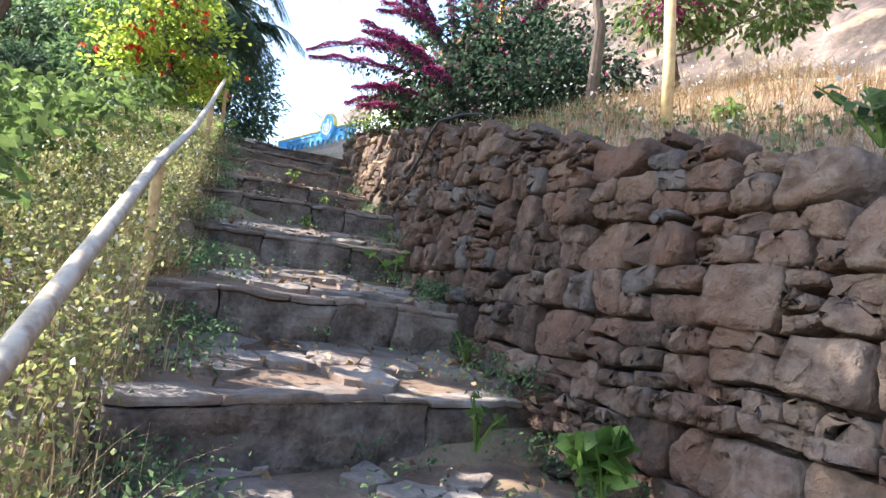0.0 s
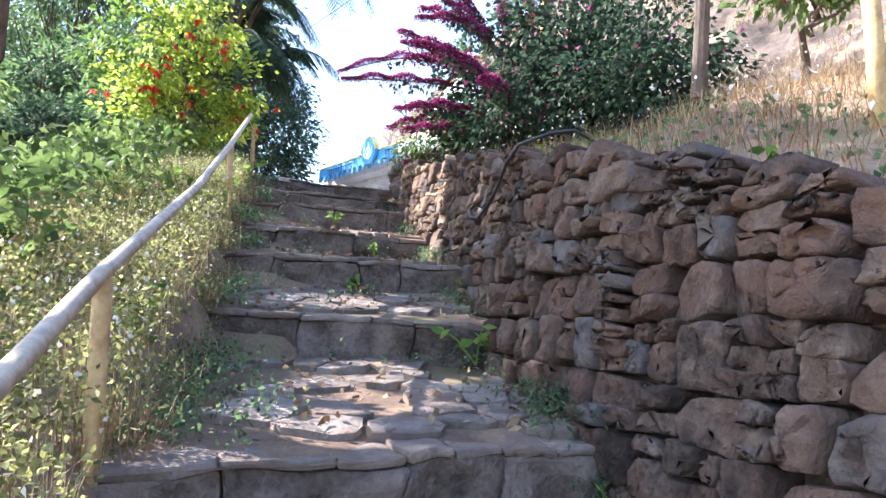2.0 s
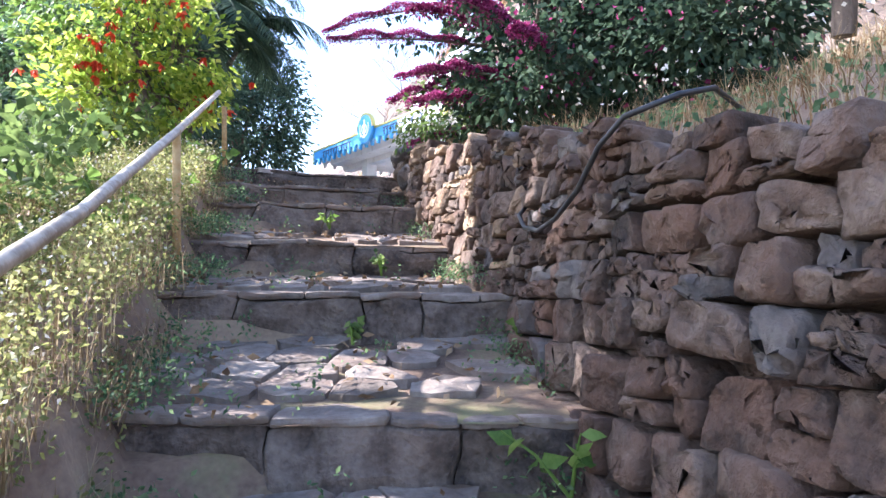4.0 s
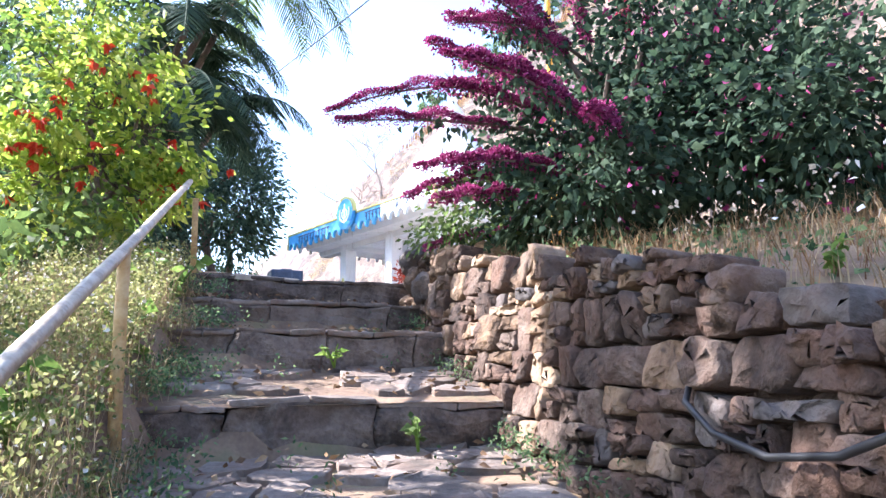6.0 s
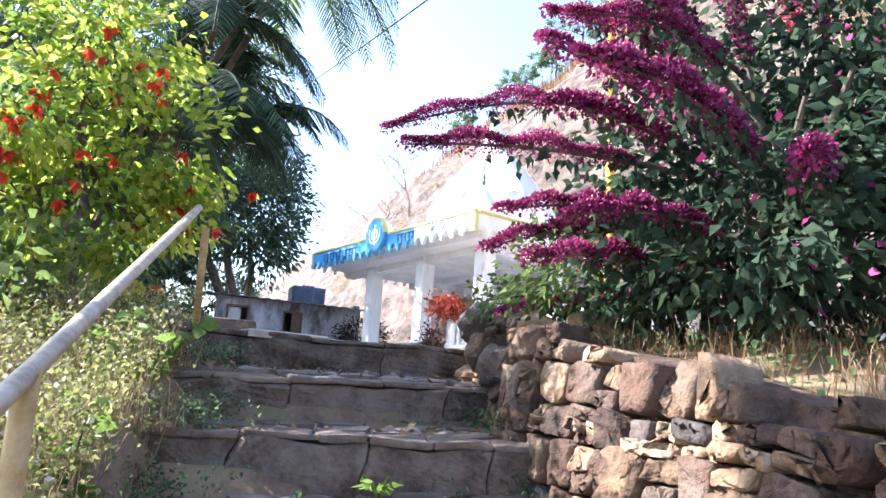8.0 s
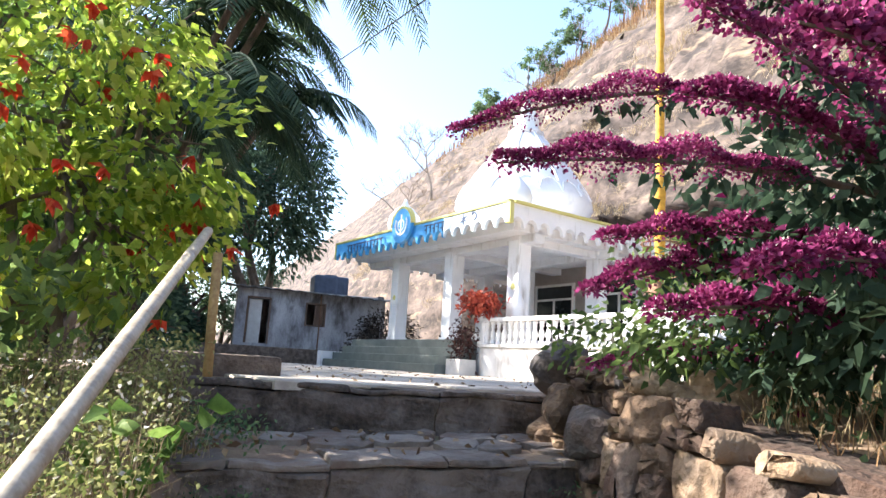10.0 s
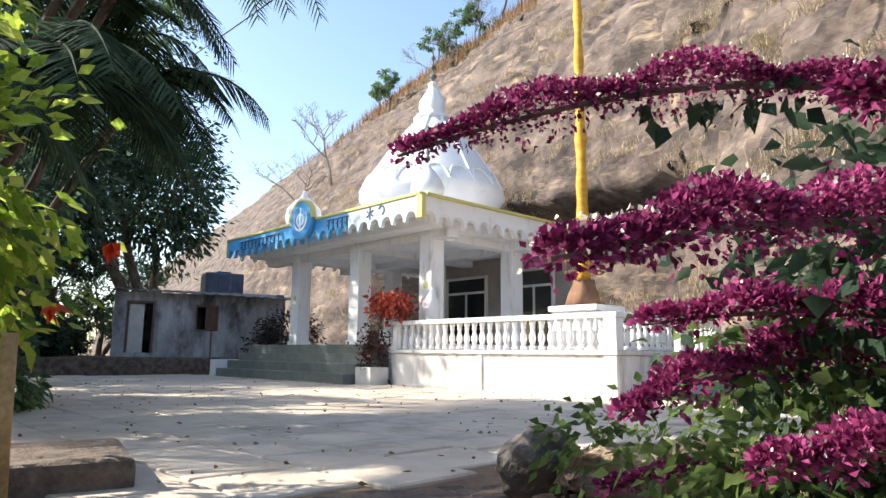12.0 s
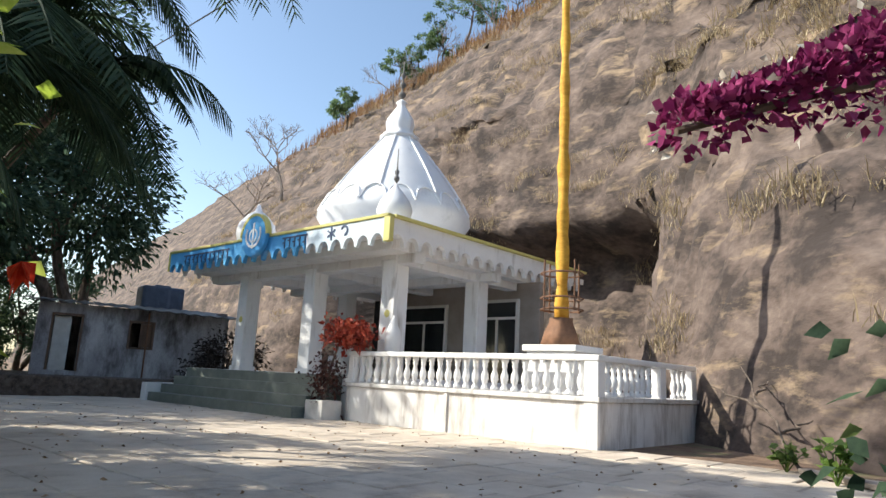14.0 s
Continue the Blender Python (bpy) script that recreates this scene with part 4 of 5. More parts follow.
for at, n, size, h, mat, lab, sd in (
    ((2.52, 2.28, 0.84), 40, 0.14, 0.26, LEAF_FRESH, "leafy bright green plant at the foot of the wall", 1),
    ((2.93, 5.25, 1.62), 14, 0.10, 0.22, LEAF_FRESH, "young light green plant in the wall joint", 2),
    ((3.30, 6.25, 1.98), 16, 0.09, 0.2, LEAF_FRESH, "young light green plant at the foot of the wall", 3),
    ((2.3, 2.76, 0.9), 26, 0.05, 0.2, LEAF_MID, "small weed hanging on the riser", 4),
    ((2.75, 3.7, 1.16), 30, 0.05, 0.16, LEAF_MID, "small weed in the corner of the step", 5),
    ((2.55, 6.62, 2.04), 22, 0.06, 0.14, LEAF_MID, "small weed at the foot of the riser", 6),
    ((3.1, 7.9, 2.42), 20, 0.06, 0.16, LEAF_MID, "small weed at the foot of the riser", 7),
    ((2.95, 8.9, 2.84), 12, 0.09, 0.18, LEAF_FRESH, "small upright weed on the tread", 8),
    ((1.75, 8.75, 2.75), 40, 0.11, 0.45, LEAF_FRESH, "yellow-green weed beside the rail", 9),
    ((1.50, 7.55, 2.3), 44, 0.11, 0.7, LEAF_FRESH, "tall yellow-green weed beside the post", 10),
    ((1.95, 9.6, 3.2), 36, 0.10, 0.4, LEAF_FRESH, "yellow-green weed beside the steps", 12),
    ((0.62, 2.2, 0.7), 40, 0.06, 0.28, LEAF_FRESH, "low weed with yellowed tips by the lowest step", 13),
    ((1.15, 5.0, 1.5), 36, 0.08, 0.5, LEAF_MID, "weed among dry stalks below the rail", 14),
    ((4.2, 3.3, 2.72), 40, 0.07, 0.2, LEAF_FRESH, "bright weed on the grassy bank", 15),
    ((3.35, 3.6, 2.42), 24, 0.07, 0.16, LEAF_FRESH, "small fresh weed on top of the wall", 16),
    ((3.9, 6.2, 3.12), 20, 0.06, 0.14, LEAF_FRESH, "small fresh weed on top of the wall", 17),
    ((3.05, 1.75, 2.1), 60, 0.07, 0.25, LEAF_BLUE, "grey-green creeper on top of the wall", 18),
    ((9.5, 12.2, 3.66), 60, 0.13, 0.5, LEAF_FRESH, "bright shrub at the foot of the cliff", 19),
    ((10.1, 13.0, 3.66), 50, 0.12, 0.4, LEAF_MID, "low shrub at the foot of the cliff", 20),
):
    weed(at, n, size, h, mat, lab, sd)

# ---- dry bank above the wall ----
bank = lambda y: wall_x(y) + 0.42
far = lambda y: wall_x(y) + 4.5
p = scatter(26000, bank, far, -1.5, 10.3)
blades("dry_bank_grass", p[:14000], 0.13, 0.0025, STRAW_RED, lean=0.9, label="russet dry grass on the bank above the wall", category="grass")
blades("dry_bank_grass", p[14000:], 0.22, 0.0025, STRAW, lean=0.8, label="tall straw grass on the bank above the wall", category="grass")
p = scatter(2200, bank, lambda y: wall_x(y) + 1.6, -1.0, 10.0)
p[:, 2] += rg.uniform(0.0, 0.12, len(p))
leaves("bank_creeper", p, rg.normal(0, 1, (len(p), 3)), 0.045, 0.03, LEAF_BLUE, label="low grey-green creeper along the wall top", category="creeper", kind="stuff")
p = scatter(500, bank, far, 2.0, 9.5)
p[:, 2] += rg.uniform(0.18, 0.42, len(p))
leaves("bank_seed_heads", p, rg.normal(0, 1, (len(p), 3)), 0.03, 0.025, CREAM, label="pale seed heads in the bank grass", category="flowers", kind="stuff")

# thin trees and a post on the bank
tree("thin_tree", "thin brown-barked tree on the grassy bank", (5.05, 5.75, 3.7), [(5.0, 5.85, 7.4)], [((5.1, 5.9, 7.6), (0.7, 0.7, 0.6))], LEAF_MID, 1500, 0.10, 0.05, 0.065, seed=4)
yp = thing("yellow_pole", "short leaning yellow painted post on the grassy bank", "pole")
bm = bmesh.new()
tube(bm, [(3.975, 3.595, 2.4), (3.955, 3.615, 3.2), (3.925, 3.645, 3.80)], [0.038, 0.037, 0.036], 12)
part("shaft", bm, POST, yp, smooth=True)
bm = bmesh.new()
tube(bm, [(3.925, 3.645, 3.80), (3.921, 3.649, 3.87)], [0.040, 0.039], 12)
part("cap", bm, HOSE, yp, "black cap")
tree("red_shrub", "shrub with dark red flower spikes on the upper bank", (5.9, 5.4, 3.8), [(5.9, 5.4, 4.6)], [((5.6, 5.3, 4.7), (0.55, 0.4, 0.35)), ((6.2, 5.3, 5.0), (0.6, 0.5, 0.45)), ((6.5, 4.8, 4.9), (0.5, 0.5, 0.4))], LEAF_MID, 2600, 0.09, 0.05, 0.05, seed=5, category="shrub")
pp, aa = crown_points([((5.35, 5.2, 4.75), (0.5, 0.25, 0.18)), ((5.5, 5.2, 5.05), (0.5, 0.25, 0.15)), ((6.6, 4.7, 5.1), (0.3, 0.3, 0.2))], 1400)
leaves("flower_spike", pp, aa, 0.05, 0.035, BRACT, bpy.data.objects["red_shrub"])

# ---- bougainvillea over the wall ----
boug = thing("bougainvillea", "large bougainvillea with arching magenta sprays above the wall", "shrub")
rb = random.Random(8)
BASE = (4.9, 8.6, 3.55)
for k in range(7):
    bm = bmesh.new()
    tree_limbs(bm, BASE, (BASE[0] + rb.uniform(-0.6, 0.9), BASE[1] + rb.uniform(-0.8, 0.6), 4.6 + rb.uniform(0, 1.0)), 0.045, 0.012, rb, 5, 0.08)
    part("stem", bm, BARK, boug)
# sprays: root, middle, tip, thickness of the flowered end
SPRAYS = [
    ((4.9, 8.7, 4.8), (4.0, 8.95, 5.20), (2.98, 9.40, 4.74), 1),
    ((4.8, 8.6, 4.5), (3.9, 8.8, 4.68), (2.88, 8.76, 4.42), 1),
    ((5.0, 8.5, 4.9), (4.4, 8.4, 5.4), (3.67, 8.64, 5.25), 1),
    ((5.0, 8.4, 4.4), (4.2, 8.6, 5.8), (3.70, 8.80, 6.35), 1.25),
    ((5.0, 8.5, 4.4), (4.6, 8.5, 5.6), (4.42, 8.4, 6.5), 1.25),
    ((5.1, 8.4, 4.4), (5.0, 8.4, 5.8), (4.98, 8.4, 6.7), 1.25),
    ((5.2, 8.4, 4.4), (5.2, 8.3, 5.9), (5.16, 8.2, 6.6), 1.25),
    ((5.2, 8.4, 4.6), (5.8, 8.3, 5.7), (6.35, 8.3, 6.5), 1),
    ((5.0, 8.3, 4.4), (4.25, 8.5, 5.5), (3.63, 8.63, 5.62), 1.1),
    ((5.0, 8.4, 4.4), (4.25, 8.6, 5.7), (3.64, 8.76, 6.0), 1.1),
    ((5.0, 8.4, 4.3), (4.2, 8.5, 4.9), (3.42, 8.5, 4.98), 1.0),
    ((4.9, 8.4, 4.0), (4.2, 8.4, 4.35), (3.55, 8.45, 4.12), 0.9),
    ((5.0, 8.3, 4.2), (4.1, 8.0, 4.7), (3.32, 8.05, 4.66), 1.1),
    ((4.8, 8.6, 4.2), (4.3, 9.2, 4.45), (3.62, 9.38, 4.14), 1),
    ((4.8, 8.6, 4.2), (4.3, 8.9, 4.5), (3.70, 9.35, 4.38), 1),
    ((4.8, 8.6, 4.0), (4.2, 8.8, 4.15), (3.72, 9.05, 4.05), 1),
    ((4.9, 8.3, 4.2), (4.2, 8.1, 4.8), (3.45, 8.05, 4.66), 1),
    ((4.9, 8.4, 4.2), (4.4, 7.8, 4.4), (4.0, 7.6, 4.25), 1),
    ((4.9, 8.6, 4.4), (4.2, 8.6, 4.85), (3.6, 8.75, 4.8), 1),
    ((5.2, 8.3, 4.8), (5.6, 7.7, 5.6), (5.7, 7.4, 6.0), 1),
    ((4.9, 8.5, 4.9), (4.4, 8.9, 5.55), (3.95, 9.3, 5.72), 1),
    ((4.9, 8.6, 3.9), (4.35, 9.5, 4.0), (4.0, 9.85, 3.85), 0.6),
]
for k, (a, b, c, w) in enumerate(SPRAYS):
    a, b, c = Vector(a), Vector(b), Vector(c)
    line = [(1 - s) ** 2 * a + 2 * s * (1 - s) * b + s * s * c for s in np.linspace(0, 1, 14)]
    bm = bmesh.new()
    tube(bm, line, [0.016 * (1 - s) + 0.004 for s in np.linspace(0, 1, 14)], 6)
    spray = part("spray", bm, BARK, boug)
    L = np.array(line)
    t = RNG.uniform(0.36, 1.0, 8200 if k < 3 else 2300)
    idx = t * 13
    j = np.minimum(12, idx.astype(int))
    pos = L[j] + (L[j + 1] - L[j]) * (idx - j)[:, None]
    thick = RNG.uniform(0.55, 1.0, (len(t), 1)) * (0.024 + 0.066 * np.sin(np.pi * np.clip((t - 0.30) / 0.76, 0, 1)) * (0.75 + 0.45 * np.sin(t * 31 + k)))[:, None] * w
    d = unit(RNG.normal(0, 1, (len(t), 3)) + np.array([0, 0, 1.3]))
    p = pos + d * thick
    leaves("bloom", p, d, 0.0145 if k < 3 else 0.026, 0.0125 if k < 3 else 0.021, BRACT if k % 5 else BRACT_PINK if k == 5 else BRACT, spray, 0.1, "dense magenta bloom")
    sel = RNG.random(len(p)) < 0.05
    leaves("flower_centre", p[sel] + d[sel] * 0.016, d[sel], 0.011, 0.010, CREAM, spray, 0, "tiny cream flowers")
    t = RNG.uniform(0.05, 0.74, 95)
    idx = t * 13
    j = np.minimum(12, idx.astype(int))
    pos = L[j] + (L[j + 1] - L[j]) * (idx - j)[:, None] + RNG.normal(0, 0.035, (95, 3)) - np.array([0, 0, 0.04])
    leaves("leafage", pos, RNG.normal(0, 0.4, (95, 3)) + np.array([0, 0, -1.0]), 0.058, 0.042, LEAF_DARK, spray, 0.2)
p, a = crown_points([((5.0, 8.5, 4.5), (0.85, 1.0, 0.8)), ((5.4, 7.6, 4.4), (0.9, 0.9, 0.75)), ((5.9, 8.2, 4.9), (0.9, 0.9, 0.9)), ((4.75, 9.2, 4.1), (0.6, 0.7, 0.5)), ((5.2, 8.3, 5.3), (0.7, 0.8, 0.6)), ((4.55, 8.3, 4.05), (0.5, 0.8, 0.42)), ((6.2, 7.5, 4.8), (0.8, 0.8, 0.8)), ((5.6, 7.1, 4.3), (0.7, 0.7, 0.6)), ((5.3, 9.2, 4.7), (0.6, 0.6, 0.7))], 17000, 0.3)
leaves("foliage", p, a, 0.085, 0.055, LEAF_DARK, boug, 0.2, "dense dark green foliage")
sel = RNG.random(len(p)) < 0.045
leaves("scattered_bract", p[sel] + RNG.normal(0, 0.05, (sel.sum(), 3)), a[sel], 0.055, 0.05, BRACT, boug, 0.1)
p, a = crown_points([((4.15, 9.75, 3.98), (0.35, 0.4, 0.2)), ((4.1, 9.2, 4.0), (0.3, 0.5, 0.2)), ((4.7, 10.1, 3.85), (0.4, 0.35, 0.22)), ((4.3, 9.2, 4.25), (0.3, 0.35, 0.25))], 1500, 0.3)
leaves("lower_foliage", p, a, 0.055, 0.036, LEAF_MID, boug, 0.2, "green leaves over the wall end")

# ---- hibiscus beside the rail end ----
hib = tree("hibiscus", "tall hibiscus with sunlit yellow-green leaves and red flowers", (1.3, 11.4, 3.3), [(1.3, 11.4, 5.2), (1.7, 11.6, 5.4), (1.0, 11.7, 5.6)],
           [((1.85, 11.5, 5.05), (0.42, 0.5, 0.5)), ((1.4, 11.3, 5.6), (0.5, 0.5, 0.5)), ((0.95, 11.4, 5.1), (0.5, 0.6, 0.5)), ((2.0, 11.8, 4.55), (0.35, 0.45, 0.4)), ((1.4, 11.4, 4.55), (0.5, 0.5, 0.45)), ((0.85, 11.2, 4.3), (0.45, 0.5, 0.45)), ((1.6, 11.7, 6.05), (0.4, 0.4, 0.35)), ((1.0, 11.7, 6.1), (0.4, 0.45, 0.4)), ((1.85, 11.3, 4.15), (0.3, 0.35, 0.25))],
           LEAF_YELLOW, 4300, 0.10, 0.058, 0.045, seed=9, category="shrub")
# inner leaves take a darker green that paints in the crown's shade
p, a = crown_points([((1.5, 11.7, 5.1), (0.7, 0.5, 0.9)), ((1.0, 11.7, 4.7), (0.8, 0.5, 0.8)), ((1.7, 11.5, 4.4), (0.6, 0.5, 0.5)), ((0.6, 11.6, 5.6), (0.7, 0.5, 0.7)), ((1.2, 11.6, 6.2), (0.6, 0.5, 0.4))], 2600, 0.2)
leaves("inner_foliage", p, a, 0.10, 0.06, LEAF_FRESH, hib, 0.2, "inner leaves in darker green, shade put into the colour")
r = np.random.default_rng(21)
for k in range(46):
    c = np.array([(1.85, 11.3, 5.0), (1.4, 11.0, 5.5), (0.9, 11.0, 5.0), (1.95, 11.5, 4.5), (1.3, 10.95, 4.6), (0.85, 10.85, 4.4)][k % 6]) + r.normal(0, 0.25, 3) * np.array([1, 0.5, 1])
    n = 7
    leaves("flower", np.repeat(c[None], n, 0), r.normal(0, 0.5, (n, 3)) + np.array([0, 0, -0.8]), 0.085, 0.05, PETAL, hib, 0.1, "drooping red flower", kind="", jitter=0.1)

# ---- trees beyond the rail ----
palm = thing("palm", "slender feather palm beside the court", "palm")
rp = random.Random(12)
for base, top, reach, n in (((0.3, 15.6, 3.0), (3.2, 16.2, 10.2), 2.4, 13), ((0.7, 15.9, 3.0), (3.5, 16.6, 10.9), 2.4, 12), ((0.9, 17.2, 3.2), (3.1, 17.0, 7.6), 1.7, 13), ((1.3, 13.6, 3.2), (1.35, 13.7, 6.3), 1.5, 12), ((0.6, 15.3, 3.0), (2.05, 15.2, 6.9), 1.8, 17), ((0.5, 16.2, 3.0), (2.3, 15.9, 8.6), 1.9, 17), ((1.0, 18.2, 3.2), (2.6, 17.8, 8.4), 1.95, 17)):
    bm = bmesh.new()
    tree_limbs(bm, base, top, 0.065, 0.05, rp, 8, 0.04)
    part("trunk", bm, BARK, palm)
    # shorter palms get the darker leaf: their shade is put into the colour
    fronds(palm, top, n, reach, LEAF_DARK if reach < 2 else LEAF_MID, rp)
tree("shade_tree", "large dense dark green tree behind the shed", (6.0, 33.6, 3.5), [(3.75, 33.1, 10.2), (5.35, 34.12, 8.75), (1.87, 32.23, 11.07)],
     [((4.63, 33.15, 10.03), (2.45, 2.83, 2.26)), ((2.71, 32.96, 12.81), (2.46, 2.32, 2.32)), ((-0.01, 31.22, 10.42), (3.02, 3.02, 2.83)), ((5.78, 34.12, 9.04), (1.7, 1.89, 1.7)), ((3.85, 33.15, 15.43), (2.45, 2.64, 1.89)), ((1.55, 30.26, 8.61), (2.45, 2.26, 1.7)), ((-2.31, 30.26, 14.07), (3.02, 3.02, 2.83)), ((-1.73, 29.29, 8.29), (2.64, 2.64, 2.26)), ((5.98, 33.35, 10.42), (1.7, 1.89, 1.89)), ((5.21, 32.96, 12.35), (1.7, 1.89, 1.51)), ((2.74, 31.8, 9.62), (1.89, 1.89, 1.45)), ((-0.16, 30.06, 7.59), (1.89, 1.89, 1.59)), ((2.16, 32.67, 8.31), (1.59, 1.59, 0.87))],
     LEAF_SHADE, 40000, 0.26, 0.115, 0.26, seed=13)
# the first five are unseen trees, added to shade the steps and wall
for k, (b, h, w, leaf, sd) in enumerate((
        ((-1.5, 4.2, 0.2), 7.6, 0.95, LEAF_MID, 31), ((-1.4, 5.4, 0.6), 7.4, 0.95, LEAF_MID, 28), ((-1.4, 6.7, 1.0), 7.2, 0.95, LEAF_MID, 32), ((-1.4, 8.1, 1.6), 6.8, 0.95, LEAF_MID, 33), ((-1.2, 9.7, 2.4), 6.4, 0.95, LEAF_MID, 30),
        ((0.5, 19.5, 3.3), 4.2, 1.4, LEAF_SHADE, 51), ((0.6, 23.0, 3.3), 4.4, 1.6, LEAF_SHADE, 52), ((-0.4, 25.5, 3.3), 4.5, 1.8, LEAF_SHADE, 57), ((2.3, 32.5, 3.4), 4.4, 1.3, LEAF_SHADE, 58), ((0.8, 34.0, 3.2), 4.5, 1.9, LEAF_SHADE, 59), ((4.2, 36.5, 3.4), 4.5, 2.0, LEAF_SHADE, 60), ((1.9, 28.8, 3.5), 3.6, 1.0, LEAF_SHADE, 61), ((1.8, 33.0, 3.8), 4.5, 1.8, LEAF_BLUE, 54), ((0.4, 30.0, 3.9), 3.6, 1.4, LEAF_DARK, 56), ((-1.2, 15.5, 2.2), 3.0, 1.4, LEAF_DARK, 55),
        ((-1.6, 19.0, 2.6), 7.0, 2.0, LEAF_BLUE, 34), ((-4.5, 22.0, 0.5), 9.5, 2.8, LEAF_MID, 35), ((-0.6, 27.0, 3.2), 9.0, 2.6, LEAF_BLUE, 36), ((0.6, 16.5, 3.2), 4.2, 1.3, LEAF_BLUE, 37), ((0.0, 38.0, 3.5), 10, 3.5, LEAF_BLUE, 38), ((-6, 40.0, 2.0), 13, 4.5, LEAF_BLUE, 39), ((-3.2, 14.5, 1.0), 5.0, 1.8, LEAF_MID, 40))):
    rt = random.Random(sd)
    top = Vector(b) + Vector((rt.uniform(-0.6, 0.6), rt.uniform(-0.6, 0.6), h * 0.62))
    blobs = []
    for i in range(13):
        a = rt.uniform(0, 6.28)
        q = rt.uniform(0.2, 1.0) * w
        blobs.append(((b[0] + math.cos(a) * q, b[1] + math.sin(a) * q, b[2] + h * rt.uniform(0.12 if h < 4.6 else 0.60 if b[1] < 11 else 0.35, 0.95)), (w * rt.uniform(0.3, 0.5), w * rt.uniform(0.3, 0.5), w * rt.uniform(0.25, 0.4))))
    tree("slope_tree", "leafy tree on the slope below the steps", b, [tuple(top), tuple(top + Vector((0.8, 0.4, -0.6)))], blobs, leaf, 11000, 0.15, 0.065, 0.14, seed=sd)


def bare_tree(base, h, seed, name="bare_tree", label="leafless pale tree on the ridge"):
    rt = random.Random(seed)
    t = thing(name, label, "tree", "bare trees on the ridge")
    bm = bmesh.new()

    def grow(p, d, ln, r, depth):
        e = p + d * ln
        tube(bm, [p, p.lerp(e, 0.5) + Vector((rt.uniform(-.08, .08), rt.uniform(-.08, .08), 0)) * ln, e], [r, r * 0.85, r * 0.65], 5)
        if depth:
            for _ in range(3):
                nd = (d + Vector((rt.uniform(-1.1, 1.1), rt.uniform(-1.1, 1.1), rt.uniform(-0.25, 0.45)))).normalized()
                grow(e, nd, ln * rt.uniform(0.6, 0.8), r * 0.6, depth - 1)
    grow(Vector(base), Vector((rt.uniform(-.2, .2), rt.uniform(-.2, .2), 1)).normalized(), h * 0.24, h * 0.013, 5)
    part("branching", bm, PALEBARK, t, kind="stuff")


def on_rock(x, y):
    i = int(np.argmin(np.abs(np.array(hx) - x)))
    j = int(np.argmin(np.abs(np.array(hy) - y)))
    return HV[j, i]


for x, y, h, sd in ((19.5, 52.0, 9.0, 1), (16.5, 52.0, 8.5, 2), (24, 46, 6, 3), (31, 44, 7, 6), (29, 48, 6, 7)):
    q = on_rock(x, y)
    bare_tree((q[0], q[1], q[2] - 0.3), h, sd)
for x, y, h, w, sd in ((31.0, 47.0, 5.0, 2.2, 41), (33.5, 41.0, 6.5, 3.0, 42), (33.0, 44.0, 4.5, 2.2, 46), (28.0, 50.0, 3.2, 1.8, 43), (25.5, 56, 3.4, 1.8, 44), (30.0, 49.0, 3.5, 1.8, 47)):
    q = on_rock(x, y)
    rt = random.Random(sd)
    blobs = [((q[0] + rt.uniform(-1, 1) * w, q[1] + rt.uniform(-1, 1) * w, q[2] + h * rt.uniform(0.5, 0.95)), (w * 0.4, w * 0.4, w * 0.28)) for _ in range(6)]
    tree("ridge_tree", "small dark tree on the ridge", (q[0], q[1], q[2] - 0.3), [(q[0] + 0.4, q[1], q[2] + h * 0.6)], blobs, LEAF_BLUE, 2600, 0.22, 0.1, 0.12, seed=sd)
# dry grass tufts on the rock ledges
keep = []
for j in range(1, len(hy) - 1):
    for i in range(1, nx - 1):
        q = HV[j, i]
        if 8 < q[1] < 60 and q[2] > PLAZA + 1.5 and q[0] < 38:
            steep = abs(HV[j, i + 1, 2] - HV[j, i - 1, 2]) / max(0.05, abs(HV[j, i + 1, 0] - HV[j, i - 1, 0]))
            if noise.noise((q[0] * 0.45, q[1] * 0.30, q[2] * 1.1)) + 0.5 * noise.noise(Vector(q) * 1.4) + (0.4 if q[2] > PLAZA + 20 else 0) - 0.05 * steep > 0.20:
                keep.append(q)
keep = np.array(keep)
tuft = np.repeat(keep, 26, axis=0) + RNG.normal(0, 0.17, (len(keep) * 26, 3)) * np.array([1, 1, 0.3])
blades("ledge_grass", tuft, 0.32, 0.009, STRAW_PALE, label="straw-coloured dry grass on the rock ledges", category="grass", lean=1.1)
top = HV[(HV[:, :, 2] > PLAZA + 22.5) & (HV[:, :, 2] < PLAZA + 31) & (HV[:, :, 0] < 37) & (HV[:, :, 1] > 12) & (HV[:, :, 1] < 90)]
top = np.repeat(top, 7, axis=0) + RNG.normal(0, 0.3, (len(top) * 7, 3)) * np.array([1, 1, 0.2])
blades("ridge_grass", top, 1.1, 0.03, STRAW_RED, label="tall dry stalks along the ridge", category="grass", lean=0.3)

# ---- hose, cable, slab, plants in pots, litter ----
hose = thing("hose", "black rubber hose hanging over the stone wall", "hose")
bm = bmesh.new()
HOSE_PTS = [Vector(q) for q in ((4.0, 5.6, 2.9), (3.75, 5.25, 3.02), (3.45, 5.1, 3.03), (3.27, 5.08, 2.98), (3.14, 5.21, 2.92), (3.15, 5.37, 2.85), (3.18, 5.56, 2.71), (3.21, 5.77, 2.62), (3.26, 6.0, 2.59), (3.32, 6.23, 2.63), (3.38, 6.39, 2.71), (3.47, 6.45, 2.78))]
tube(bm, HOSE_PTS, 0.011, 10)
part("tube", bm, HOSE, hose, smooth=True)
